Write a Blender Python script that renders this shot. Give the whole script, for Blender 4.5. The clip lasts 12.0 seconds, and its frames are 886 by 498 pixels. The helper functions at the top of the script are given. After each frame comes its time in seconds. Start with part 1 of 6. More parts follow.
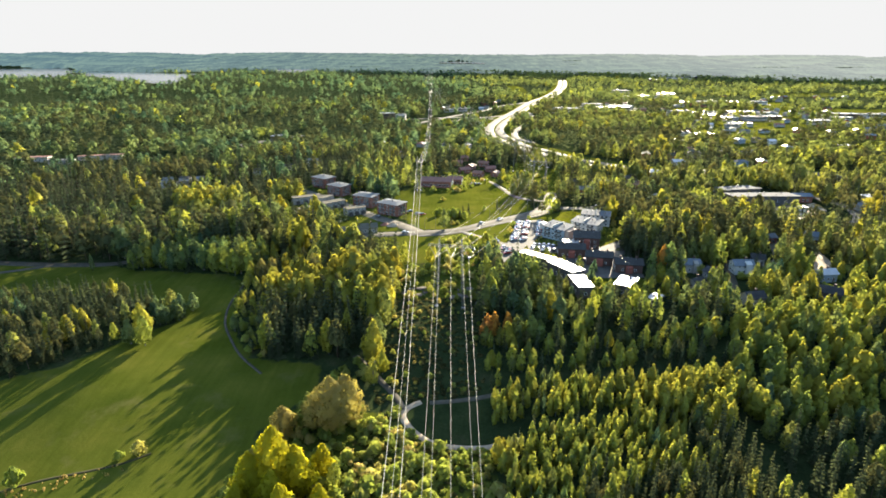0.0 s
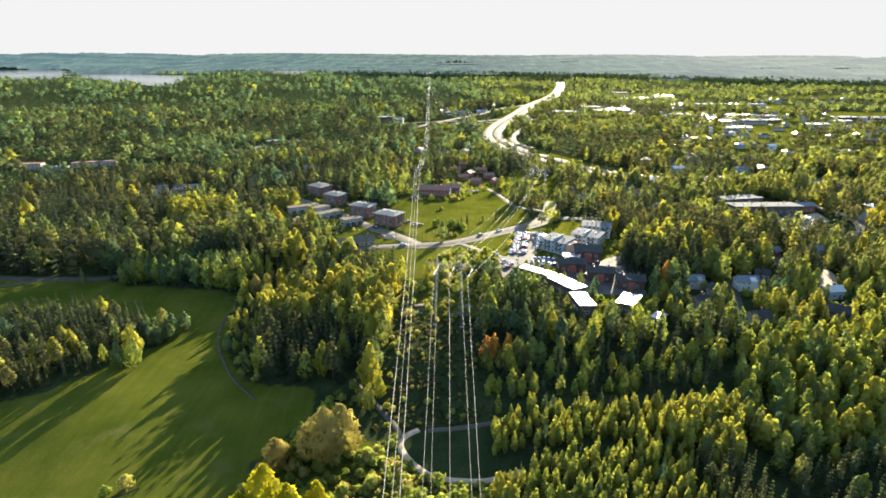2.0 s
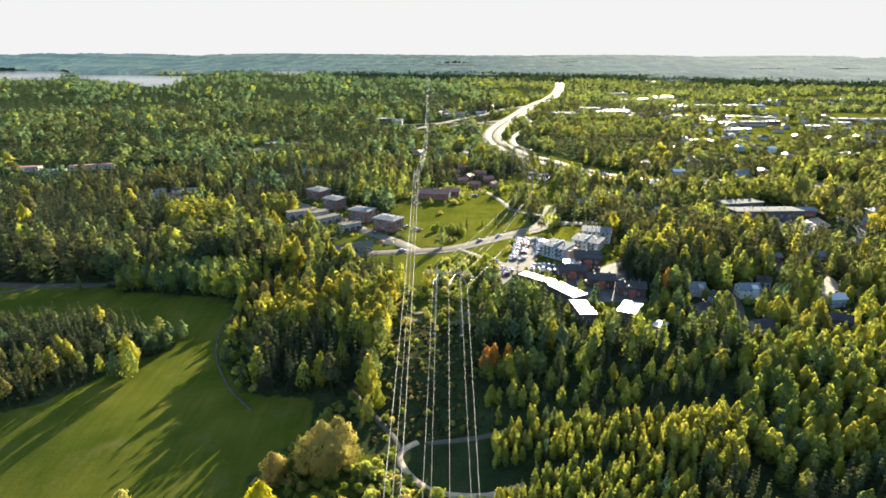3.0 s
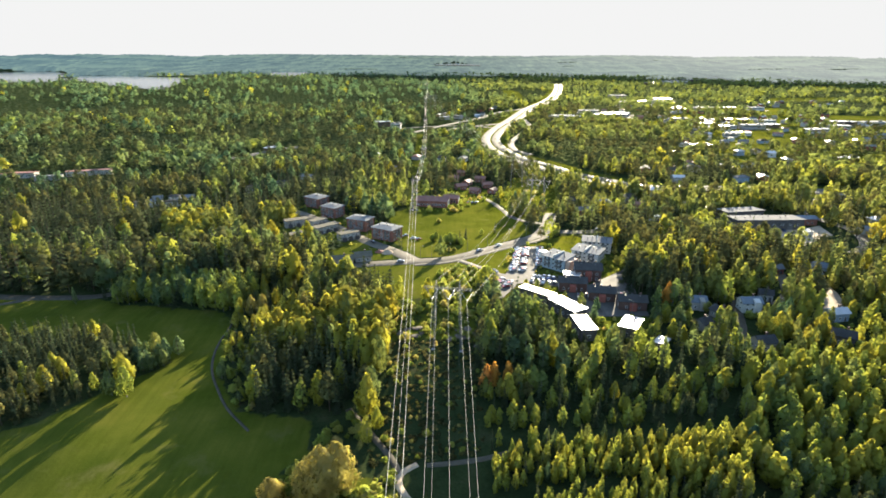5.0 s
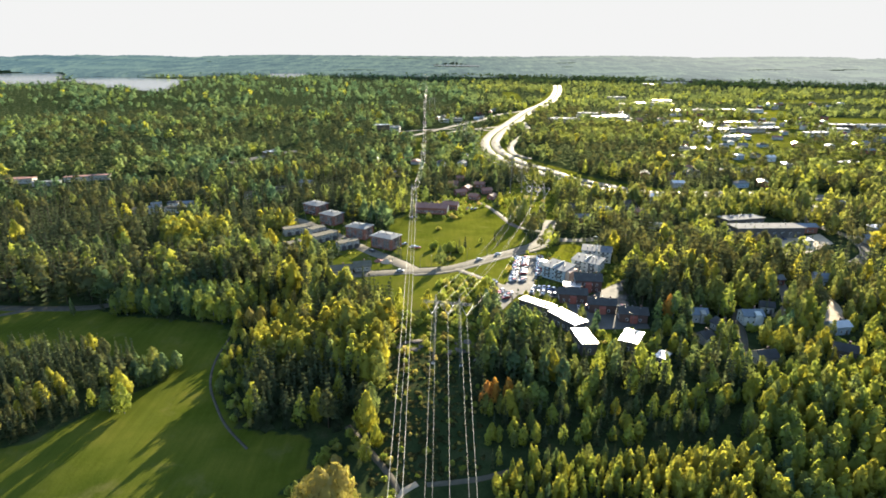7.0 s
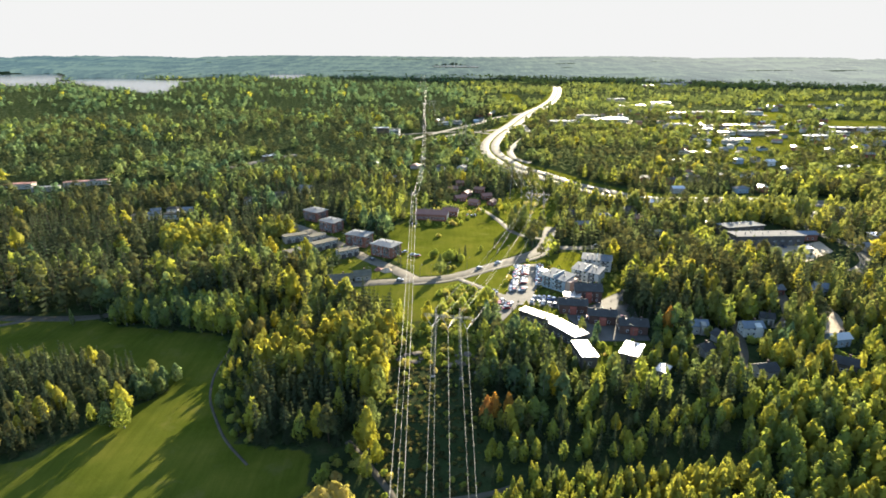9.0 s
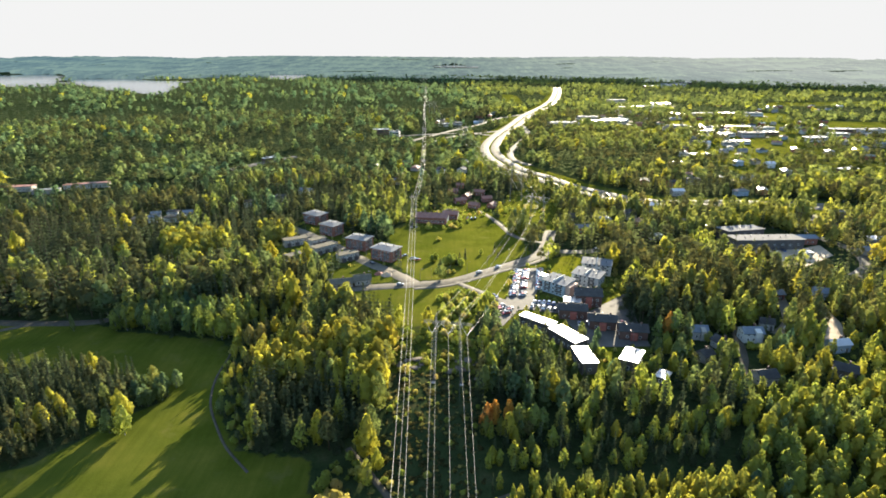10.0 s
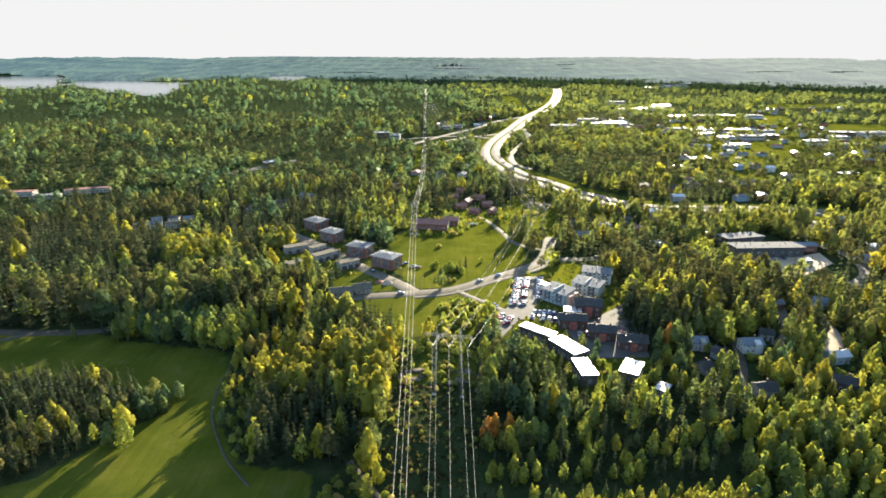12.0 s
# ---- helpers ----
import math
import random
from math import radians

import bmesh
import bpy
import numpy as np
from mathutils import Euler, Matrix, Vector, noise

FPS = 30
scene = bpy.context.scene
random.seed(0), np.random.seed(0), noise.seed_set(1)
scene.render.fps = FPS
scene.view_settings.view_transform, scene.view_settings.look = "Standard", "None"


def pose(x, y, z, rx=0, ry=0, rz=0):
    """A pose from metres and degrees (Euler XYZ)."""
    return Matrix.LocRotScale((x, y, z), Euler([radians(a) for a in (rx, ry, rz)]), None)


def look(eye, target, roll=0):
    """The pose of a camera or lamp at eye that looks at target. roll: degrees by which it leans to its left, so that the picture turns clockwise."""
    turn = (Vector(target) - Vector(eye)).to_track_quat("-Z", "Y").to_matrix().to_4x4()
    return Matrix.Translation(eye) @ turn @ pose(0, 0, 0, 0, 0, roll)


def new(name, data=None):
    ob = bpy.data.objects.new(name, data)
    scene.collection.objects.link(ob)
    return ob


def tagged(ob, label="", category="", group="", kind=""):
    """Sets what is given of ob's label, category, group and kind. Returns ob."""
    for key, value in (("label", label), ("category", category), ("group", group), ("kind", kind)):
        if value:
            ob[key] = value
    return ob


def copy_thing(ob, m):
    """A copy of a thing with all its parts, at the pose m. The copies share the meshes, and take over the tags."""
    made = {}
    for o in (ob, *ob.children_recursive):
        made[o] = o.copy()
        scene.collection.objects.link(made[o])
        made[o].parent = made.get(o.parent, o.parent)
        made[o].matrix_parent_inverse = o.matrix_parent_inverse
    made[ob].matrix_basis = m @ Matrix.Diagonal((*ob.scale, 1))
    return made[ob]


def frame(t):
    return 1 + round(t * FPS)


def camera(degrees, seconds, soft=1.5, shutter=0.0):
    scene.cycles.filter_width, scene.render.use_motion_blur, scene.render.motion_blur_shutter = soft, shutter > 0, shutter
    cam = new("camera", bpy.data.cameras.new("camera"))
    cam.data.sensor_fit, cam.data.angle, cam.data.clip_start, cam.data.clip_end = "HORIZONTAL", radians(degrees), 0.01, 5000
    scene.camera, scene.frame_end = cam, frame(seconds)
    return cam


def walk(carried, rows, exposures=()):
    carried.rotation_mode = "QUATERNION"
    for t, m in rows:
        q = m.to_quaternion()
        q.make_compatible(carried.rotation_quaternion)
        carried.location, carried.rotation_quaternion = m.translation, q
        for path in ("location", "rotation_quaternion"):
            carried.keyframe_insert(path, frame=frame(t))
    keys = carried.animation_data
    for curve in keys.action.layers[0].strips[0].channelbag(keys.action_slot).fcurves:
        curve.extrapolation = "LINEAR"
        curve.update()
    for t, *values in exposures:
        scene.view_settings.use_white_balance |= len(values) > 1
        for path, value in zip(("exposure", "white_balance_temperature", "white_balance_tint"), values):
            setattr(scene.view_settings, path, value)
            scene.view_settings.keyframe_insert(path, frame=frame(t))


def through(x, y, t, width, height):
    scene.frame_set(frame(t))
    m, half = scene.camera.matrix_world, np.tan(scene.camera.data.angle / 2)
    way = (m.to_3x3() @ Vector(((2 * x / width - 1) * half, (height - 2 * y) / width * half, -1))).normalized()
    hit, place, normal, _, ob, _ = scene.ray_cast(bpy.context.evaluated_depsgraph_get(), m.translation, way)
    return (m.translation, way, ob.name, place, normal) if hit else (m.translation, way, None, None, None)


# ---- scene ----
# The camera: seconds, place, yaw, pitch, roll
cam = camera(75.9, 12.0, 1.7)
PATH = [
    (0, 0.162, 0.289, 112.845, -0.002, -19.113, 0.250),
    (0.5, 0.133, 2.476, 114.133, -0.061, -19.114, 0.243),
    (1, 0.100, 4.487, 115.407, -0.116, -19.115, 0.237),
    (1.5, 0.064, 6.334, 116.669, -0.168, -19.116, 0.231),
    (2, 0.024, 8.025, 117.919, -0.217, -19.117, 0.224),
    (2.5, -0.019, 9.572, 119.159, -0.262, -19.119, 0.218),
    (3, -0.063, 10.985, 120.390, -0.304, -19.120, 0.212),
    (5, -0.257, 15.465, 125.246, -0.442, -19.125, 0.186),
    (5.5, -0.306, 16.335, 126.450, -0.469, -19.126, 0.180),
    (6, -0.356, 17.118, 127.651, -0.492, -19.127, 0.174),
    (6.5, -0.404, 17.824, 128.852, -0.512, -19.128, 0.167),
    (7, -0.451, 18.457, 130.054, -0.530, -19.130, 0.161),
    (9, -0.620, 20.382, 134.891, -0.568, -19.135, 0.136),
    (9.5, -0.654, 20.737, 136.114, -0.570, -19.137, 0.129),
    (10, -0.685, 21.050, 137.345, -0.569, -19.138, 0.123),
    (10.5, -0.711, 21.324, 138.585, -0.565, -19.140, 0.117),
    (11, -0.733, 21.563, 139.835, -0.558, -19.141, 0.110),
    (11.5, -0.750, 21.769, 141.097, -0.548, -19.143, 0.104),
    (12, -0.761, 21.945, 142.371, -0.535, -19.144, 0.098),
]
walk(cam, [(t, pose(x, y, z, 0, 0, yaw) @ pose(0, 0, 0, 90 + pitch) @ pose(0, 0, 0, 0, 0, roll)) for t, x, y, z, yaw, pitch, roll in PATH])

# ---- world and sun ----
SUN_AZIMUTH, SUN_HEIGHT = 21.0, 15.0
world = bpy.data.worlds.new("sky")
scene.world = world
world.use_nodes = True
_n, _l = world.node_tree.nodes, world.node_tree.links
sky = _n.new("ShaderNodeTexSky")
sky.sky_type, sky.sun_disc = "NISHITA", False
sky.sun_elevation, sky.sun_rotation = radians(SUN_HEIGHT), radians(SUN_AZIMUTH)
sky.air_density, sky.dust_density, sky.ozone_density = 1.0, 0.4, 1.5
_n["Background"].inputs[1].default_value = 0.096
_l.new(sky.outputs[0], _n["Background"].inputs[0])
sun = new("sun", bpy.data.lights.new("sun", "SUN"))
sun.data.energy, sun.data.angle, sun.data.color = 5.0, radians(0.5), (1.0, 0.87, 0.64)
_a, _e = radians(SUN_AZIMUTH), radians(SUN_HEIGHT)
sun.matrix_world = look((200 * math.sin(_a) * math.cos(_e), 200 * math.cos(_a) * math.cos(_e), 200 * math.sin(_e)), (0, 0, 0))
scene.view_settings.exposure = 2.4

# ---- materials ----
def material(name):
    m = bpy.data.materials.new(name)
    m.use_nodes = True
    return m, m.node_tree.nodes, m.node_tree.links


def ramp_of(nodes, links, source, stops):
    r = nodes.new("ShaderNodeValToRGB")
    els = r.color_ramp.elements
    while len(els) < len(stops):
        els.new(0.5)
    for e, (p, c) in zip(els, stops):
        e.position, e.color = p, (*c, 1)
    links.new(source, r.inputs[0])
    return r.outputs[0]


def noise_of(nodes, links, scale, detail=4, rough=0.6, vector=None):
    t = nodes.new("ShaderNodeTexNoise")
    t.inputs["Scale"].default_value, t.inputs["Detail"].default_value, t.inputs["Roughness"].default_value = scale, detail, rough
    if vector is None:
        vector = nodes.new("ShaderNodeNewGeometry").outputs["Position"]
    links.new(vector, t.inputs["Vector"])
    return t.outputs["Fac"]


def mixed(nodes, links, mode, fac, a, b):
    m = nodes.new("ShaderNodeMix")
    m.data_type, m.blend_type = "RGBA", mode
    for sock, v in ((m.inputs[0], fac), (m.inputs[6], a), (m.inputs[7], b)):
        if isinstance(v, (int, float)):
            sock.default_value = v
        elif isinstance(v, tuple):
            sock.default_value = (*v, 1)
        else:
            links.new(v, sock)
    return m.outputs[2]


def surface(name, dark, light, scale=0.5, rough=0.8, metal=0.0, bump=0.0, fine=8.0, spread=0.25, spec=0.5):
    """A surface with stains at one scale, grain at another, and a little change from piece to piece."""
    m, n, l = material(name)
    b = n["Principled BSDF"]
    coord = n.new("ShaderNodeTexCoord").outputs["Object"]
    big = ramp_of(n, l, noise_of(n, l, scale, 5, 0.65, coord), [(0.3, dark), (0.7, light)])
    grain = ramp_of(n, l, noise_of(n, l, fine, 3, 0.6, coord), [(0.25, (1 - spread,) * 3), (0.75, (1 + spread * 0.3,) * 3)])
    col = mixed(n, l, "MULTIPLY", 1.0, big, grain)
    pick = n.new("ShaderNodeObjectInfo").outputs["Random"]
    col = mixed(n, l, "MULTIPLY", 1.0, col, ramp_of(n, l, pick, [(0.0, (0.86,) * 3), (1.0, (1.06,) * 3)]))
    l.new(col, b.inputs["Base Color"])
    b.inputs["Roughness"].default_value, b.inputs["Metallic"].default_value = rough, metal
    b.inputs["Specular IOR Level"].default_value = spec
    if bump:
        k = n.new("ShaderNodeBump")
        k.inputs["Strength"].default_value, k.inputs["Distance"].default_value = bump, 0.1
        l.new(noise_of(n, l, fine, 4, 0.6, coord), k.inputs["Height"])
        l.new(k.outputs[0], b.inputs["Normal"])
    return m


def foliage(name, stops, by_object, through=0.45, glow=(2.5, 2.35, 1.3)):
    """Leaves: each tree has its own tone, cooled in far woods by painted haze, each clump a little of its own, and
    light shines through them.
    """
    m, n, l = material(name)
    n.remove(n["Principled BSDF"])
    if by_object:
        tone = n.new("ShaderNodeObjectInfo").outputs["Random"]
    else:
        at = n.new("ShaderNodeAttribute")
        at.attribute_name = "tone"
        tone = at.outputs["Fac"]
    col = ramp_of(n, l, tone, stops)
    clump = n.new("ShaderNodeNewGeometry").outputs["Random Per Island"]
    col = mixed(n, l, "MULTIPLY", 1.0, col, ramp_of(n, l, clump, [(0.0, (0.92, 0.93, 0.92)), (1.0, (1.08, 1.07, 1.05))]))
    d, t, g = n.new("ShaderNodeBsdfDiffuse"), n.new("ShaderNodeBsdfTranslucent"), n.new("ShaderNodeBsdfGlossy")
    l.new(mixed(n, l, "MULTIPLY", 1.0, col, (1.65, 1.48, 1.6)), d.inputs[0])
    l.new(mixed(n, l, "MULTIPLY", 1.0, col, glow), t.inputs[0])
    g.inputs["Roughness"].default_value, g.inputs["Color"].default_value = 0.55, (0.55, 0.65, 0.2, 1)
    a, b = n.new("ShaderNodeMixShader"), n.new("ShaderNodeMixShader")
    a.inputs[0].default_value, b.inputs[0].default_value = through, 0.012
    l.new(d.outputs[0], a.inputs[1]), l.new(t.outputs[0], a.inputs[2])
    l.new(a.outputs[0], b.inputs[1]), l.new(g.outputs[0], b.inputs[2])
    # gaps between the leaves of a clump
    gap, see = n.new("ShaderNodeMixShader"), n.new("ShaderNodeBsdfTransparent")
    holes = n.new("ShaderNodeMath")
    holes.operation, holes.inputs[1].default_value = "GREATER_THAN", 0.55
    l.new(noise_of(n, l, 4.2, 2.0, 0.6), holes.inputs[0])
    l.new(holes.outputs[0], gap.inputs[0])
    l.new(b.outputs[0], gap.inputs[1]), l.new(see.outputs[0], gap.inputs[2])
    l.new(gap.outputs[0], n["Material Output"].inputs[0])
    return m


TONES = {
    # bluish first stops of birch and lime: haze painted into the far woods
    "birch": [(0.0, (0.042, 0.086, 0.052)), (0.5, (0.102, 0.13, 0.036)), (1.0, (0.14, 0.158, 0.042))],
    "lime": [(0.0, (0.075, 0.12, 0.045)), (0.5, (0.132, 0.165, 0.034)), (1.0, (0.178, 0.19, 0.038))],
    "broad": [(0.0, (0.165, 0.175, 0.012)), (1.0, (0.205, 0.2, 0.014))],
    "aspen": [(0.0, (0.148, 0.166, 0.03)), (1.0, (0.188, 0.18, 0.032))],
    "spruce": [(0.0, (0.026, 0.042, 0.024)), (1.0, (0.058, 0.07, 0.028))],
    "pine": [(0.0, (0.036, 0.05, 0.024)), (1.0, (0.078, 0.08, 0.028))],
    "willow": [(0.0, (0.16, 0.138, 0.048)), (1.0, (0.2, 0.18, 0.06))],
    "maple": [(0.0, (0.2, 0.105, 0.03)), (1.0, (0.23, 0.14, 0.03))],
    "shrub": [(0.0, (0.1, 0.135, 0.032)), (0.6, (0.15, 0.18, 0.045)), (1.0, (0.22, 0.195, 0.08))],
    "heath": [(0.0, (0.028, 0.036, 0.016)), (0.7, (0.055, 0.055, 0.024)), (1.0, (0.09, 0.1, 0.03))],
    "straw": [(0.0, (0.2, 0.17, 0.06)), (1.0, (0.28, 0.24, 0.1))],
}
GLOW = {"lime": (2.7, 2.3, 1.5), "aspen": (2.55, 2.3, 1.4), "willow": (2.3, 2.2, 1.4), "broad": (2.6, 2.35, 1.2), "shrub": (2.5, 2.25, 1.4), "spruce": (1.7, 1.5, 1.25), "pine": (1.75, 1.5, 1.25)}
THROUGH = {"spruce": 0.4, "pine": 0.45}
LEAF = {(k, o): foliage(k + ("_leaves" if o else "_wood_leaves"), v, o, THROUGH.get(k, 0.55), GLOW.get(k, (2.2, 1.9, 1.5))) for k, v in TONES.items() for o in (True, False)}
BARK = surface("bark", (0.04, 0.03, 0.022), (0.09, 0.066, 0.048), 2, 0.95, spec=0.05)
BIRCH_BARK = surface("birch_bark", (0.14, 0.13, 0.115), (0.36, 0.34, 0.31), 3, 0.9, spec=0.1)
ASPHALT = surface("asphalt", (0.105, 0.092, 0.07), (0.155, 0.136, 0.104), 0.15, 0.8, 0, 0.1, 4, 0.25, 0.12)
LOT = surface("parking_asphalt", (0.085, 0.08, 0.07), (0.13, 0.12, 0.106), 0.2, 0.8, 0, 0.1, 4, 0.25, 0.12)
GRAVEL = surface("gravel", (0.3, 0.225, 0.15), (0.44, 0.34, 0.23), 0.4, 0.9, 0, 0.2, 6)
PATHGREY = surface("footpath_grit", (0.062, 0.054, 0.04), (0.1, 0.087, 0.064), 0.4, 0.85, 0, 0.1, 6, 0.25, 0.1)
SOIL = surface("dark_soil", (0.035, 0.034, 0.016), (0.06, 0.055, 0.025), 0.6, 0.95, 0, 0.3, 4, 0.25, 0.1)
ROCK = surface("rock", (0.07, 0.055, 0.042), (0.15, 0.115, 0.085), 0.5, 0.9, 0, 0.4, 3)
BRICK_RED = surface("red_brick", (0.2, 0.075, 0.05), (0.28, 0.11, 0.075), 0.4, 0.85, 0, 0.1, 12)
BRICK_DARK = surface("brown_brick", (0.07, 0.038, 0.03), (0.11, 0.058, 0.044), 0.4, 0.85, 0, 0.1, 12)
RENDER_WHITE = surface("white_render", (0.42, 0.415, 0.39), (0.52, 0.515, 0.49), 0.3, 0.85, 0, 0.05, 10)
RENDER_PALE = surface("pale_blue_render", (0.28, 0.34, 0.37), (0.36, 0.42, 0.45), 0.3, 0.85, 0, 0.05, 10)
PEACH = surface("peach_render", (0.5, 0.34, 0.25), (0.6, 0.42, 0.32), 0.3, 0.85, 0, 0.05, 10)
TIMBER_DARK = surface("dark_timber", (0.05, 0.045, 0.045), (0.09, 0.08, 0.075), 0.5, 0.8, 0, 0.1, 10)
TIMBER_PALE = surface("pale_timber", (0.26, 0.24, 0.21), (0.38, 0.35, 0.31), 0.5, 0.8, 0, 0.1, 10)
TIMBER_BLUE = surface("blue_timber", (0.2, 0.27, 0.33), (0.28, 0.35, 0.42), 0.5, 0.8, 0, 0.1, 10)
TIMBER_RED = surface("red_timber", (0.22, 0.06, 0.045), (0.3, 0.09, 0.06), 0.5, 0.8, 0, 0.1, 10)
ROOF_METAL = surface("seamed_metal_roof", (0.14, 0.148, 0.155), (0.2, 0.208, 0.215), 0.4, 0.85, 0.0, 0.05, 5, 0.25, 0.08)
ROOF_BRIGHT = surface("galvanised_roof", (0.42, 0.42, 0.42), (0.54, 0.54, 0.54), 0.3, 0.42, 0.6, 0.03, 5)
ROOF_HALL = surface("weathered_metal_roof", (0.15, 0.15, 0.15), (0.21, 0.21, 0.205), 0.4, 0.95, 0.0, 0.05, 5, 0.25, 0.04)
ROOF_MOSS = surface("mossy_felt_roof", (0.1, 0.092, 0.07), (0.15, 0.135, 0.1), 0.3, 0.9, 0, 0.1, 6, 0.25, 0.1)
ROOF_FELT = surface("dark_felt_roof", (0.036, 0.035, 0.035), (0.062, 0.06, 0.058), 0.3, 0.85, 0, 0.1, 6, 0.25, 0.2)
ROOF_TILE = surface("red_tile_roof", (0.2, 0.085, 0.06), (0.3, 0.13, 0.09), 0.4, 0.65, 0, 0.2, 6)
ROOF_BLUE = surface("blue_grey_tin_roof", (0.1, 0.125, 0.15), (0.15, 0.18, 0.21), 0.4, 0.5, 0.2, 0.05, 6)
TRIM_WHITE = surface("white_trim", (0.7, 0.7, 0.68), (0.8, 0.8, 0.78), 1, 0.6)
STEEL = surface("galvanised_steel", (0.1, 0.1, 0.1), (0.16, 0.16, 0.16), 1, 0.6, 0.3)
WIRE = surface("aluminium_wire", (0.2, 0.2, 0.17), (0.28, 0.28, 0.25), 1, 0.6, 0.3)
PORCELAIN = surface("insulator_glass", (0.35, 0.36, 0.35), (0.45, 0.46, 0.45), 1, 0.4)
CONCRETE = surface("concrete", (0.3, 0.29, 0.27), (0.42, 0.41, 0.38), 0.5, 0.85, 0, 0.1, 8)
TYRE = surface("tyre", (0.015, 0.015, 0.015), (0.03, 0.03, 0.03), 2, 0.8)


def glass_dark(name):
    m, n, l = material(name)
    b = n["Principled BSDF"]
    b.inputs["Base Color"].default_value, b.inputs["Roughness"].default_value = (0.03, 0.035, 0.04, 1), 0.08
    return m


GLASS = glass_dark("window_glass")


def car_paint():
    m, n, l = material("car_paint")
    pick = n.new("ShaderNodeObjectInfo").outputs["Random"]
    r = ramp_of(n, l, pick, [(0.0, (0.55, 0.55, 0.55)), (0.25, (0.03, 0.03, 0.035)), (0.45, (0.28, 0.29, 0.3)), (0.6, (0.3, 0.03, 0.025)), (0.75, (0.05, 0.08, 0.18)), (0.88, (0.6, 0.6, 0.58))])
    r.node.color_ramp.interpolation = "CONSTANT"
    b = n["Principled BSDF"]
    l.new(r, b.inputs["Base Color"])
    b.inputs["Roughness"].default_value, b.inputs["Metallic"].default_value, b.inputs["Coat Weight"].default_value = 0.3, 0.3, 0.8
    return m


CAR_PAINT = car_paint()


def water_material():
    m, n, l = material("lake_water")
    b = n["Principled BSDF"]
    b.inputs["Base Color"].default_value, b.inputs["Roughness"].default_value = (0.04, 0.065, 0.08, 1), 0.12
    b.inputs["Specular IOR Level"].default_value = 0.5
    k = n.new("ShaderNodeBump")
    k.inputs["Strength"].default_value = 0.03
    l.new(noise_of(n, l, 0.05, 4), k.inputs["Height"])
    l.new(k.outputs[0], b.inputs["Normal"])
    return m


def ground_material():
    """Forest floor, with grass where the meadow value rises; tufts, mown streaks and dry patches."""
    m, n, l = material("ground")
    b = n["Principled BSDF"]
    at = n.new("ShaderNodeAttribute")
    at.attribute_name = "meadow"
    edge = n.new("ShaderNodeMath")
    edge.operation = "ADD"
    l.new(at.outputs["Fac"], edge.inputs[0])
    wob = n.new("ShaderNodeMath")
    wob.operation = "MULTIPLY_ADD"
    wob.inputs[1].default_value, wob.inputs[2].default_value = 0.8, -0.4
    l.new(noise_of(n, l, 0.25, 4), wob.inputs[0])
    l.new(wob.outputs[0], edge.inputs[1])
    mask = ramp_of(n, l, edge.outputs[0], [(0.42, (0, 0, 0)), (0.58, (1, 1, 1))])
    floor_col = mixed(n, l, "MULTIPLY", 1.0, ramp_of(n, l, noise_of(n, l, 0.12, 6), [(0.3, (0.018, 0.028, 0.011)), (0.55, (0.03, 0.042, 0.016)), (0.8, (0.055, 0.052, 0.026))]),
                      ramp_of(n, l, noise_of(n, l, 1.2, 4), [(0.2, (0.6,) * 3), (0.8, (1.2,) * 3)]))
    grass = ramp_of(n, l, noise_of(n, l, 0.035, 6, 0.6), [(0.3, (0.04, 0.054, 0.01)), (0.5, (0.061, 0.072, 0.012)), (0.72, (0.098, 0.096, 0.018))])
    stretch = n.new("ShaderNodeMapping")
    stretch.inputs["Rotation"].default_value = (0, 0, radians(-35))
    stretch.inputs["Scale"].default_value = (0.5, 0.03, 1)
    l.new(n.new("ShaderNodeNewGeometry").outputs["Position"], stretch.inputs[0])
    grass = mixed(n, l, "MULTIPLY", 1.0, grass, ramp_of(n, l, noise_of(n, l, 1.0, 4, 0.6, stretch.outputs[0]), [(0.3, (0.82, 0.86, 0.8)), (0.7, (1.1, 1.06, 1.05))]))
    grass = mixed(n, l, "MULTIPLY", 1.0, grass, ramp_of(n, l, noise_of(n, l, 1.8, 5, 0.7), [(0.25, (0.85,) * 3), (0.75, (1.1,) * 3)]))
    dry = ramp_of(n, l, noise_of(n, l, 0.09, 5, 0.65), [(0.56, (0, 0, 0)), (0.74, (0.6, 0.6, 0.6))])
    grass = mixed(n, l, "MIX", dry, grass, (0.1, 0.09, 0.032))
    lush = ramp_of(n, l, noise_of(n, l, 0.05, 4, 0.6), [(0.3, (0.72, 0.82, 0.7)), (0.5, (1, 1, 1))])
    grass = mixed(n, l, "MULTIPLY", 1.0, grass, lush)
    l.new(mixed(n, l, "MIX", mask, floor_col, grass), b.inputs["Base Color"])
    b.inputs["Roughness"].default_value, b.inputs["Specular IOR Level"].default_value = 0.95, 0.0
    # blades of grass catch a low sun with a broad yellow-green sheen; litter on the forest floor does not
    sheen, both = n.new("ShaderNodeBsdfGlossy"), n.new("ShaderNodeMixShader")
    sheen.inputs["Roughness"].default_value, sheen.inputs["Color"].default_value = 0.65, (0.36, 0.36, 0.008, 1)
    l.new(mixed(n, l, "MIX", mask, (0.0, 0.0, 0.0), (0.03, 0.03, 0.03)), both.inputs[0])
    l.new(b.outputs[0], both.inputs[1]), l.new(sheen.outputs[0], both.inputs[2])
    l.new(both.outputs[0], n["Material Output"].inputs[0])
    k = n.new("ShaderNodeBump")
    k.inputs["Strength"].default_value, k.inputs["Distance"].default_value = 0.35, 0.25
    l.new(noise_of(n, l, 1.1, 6, 0.7), k.inputs["Height"])
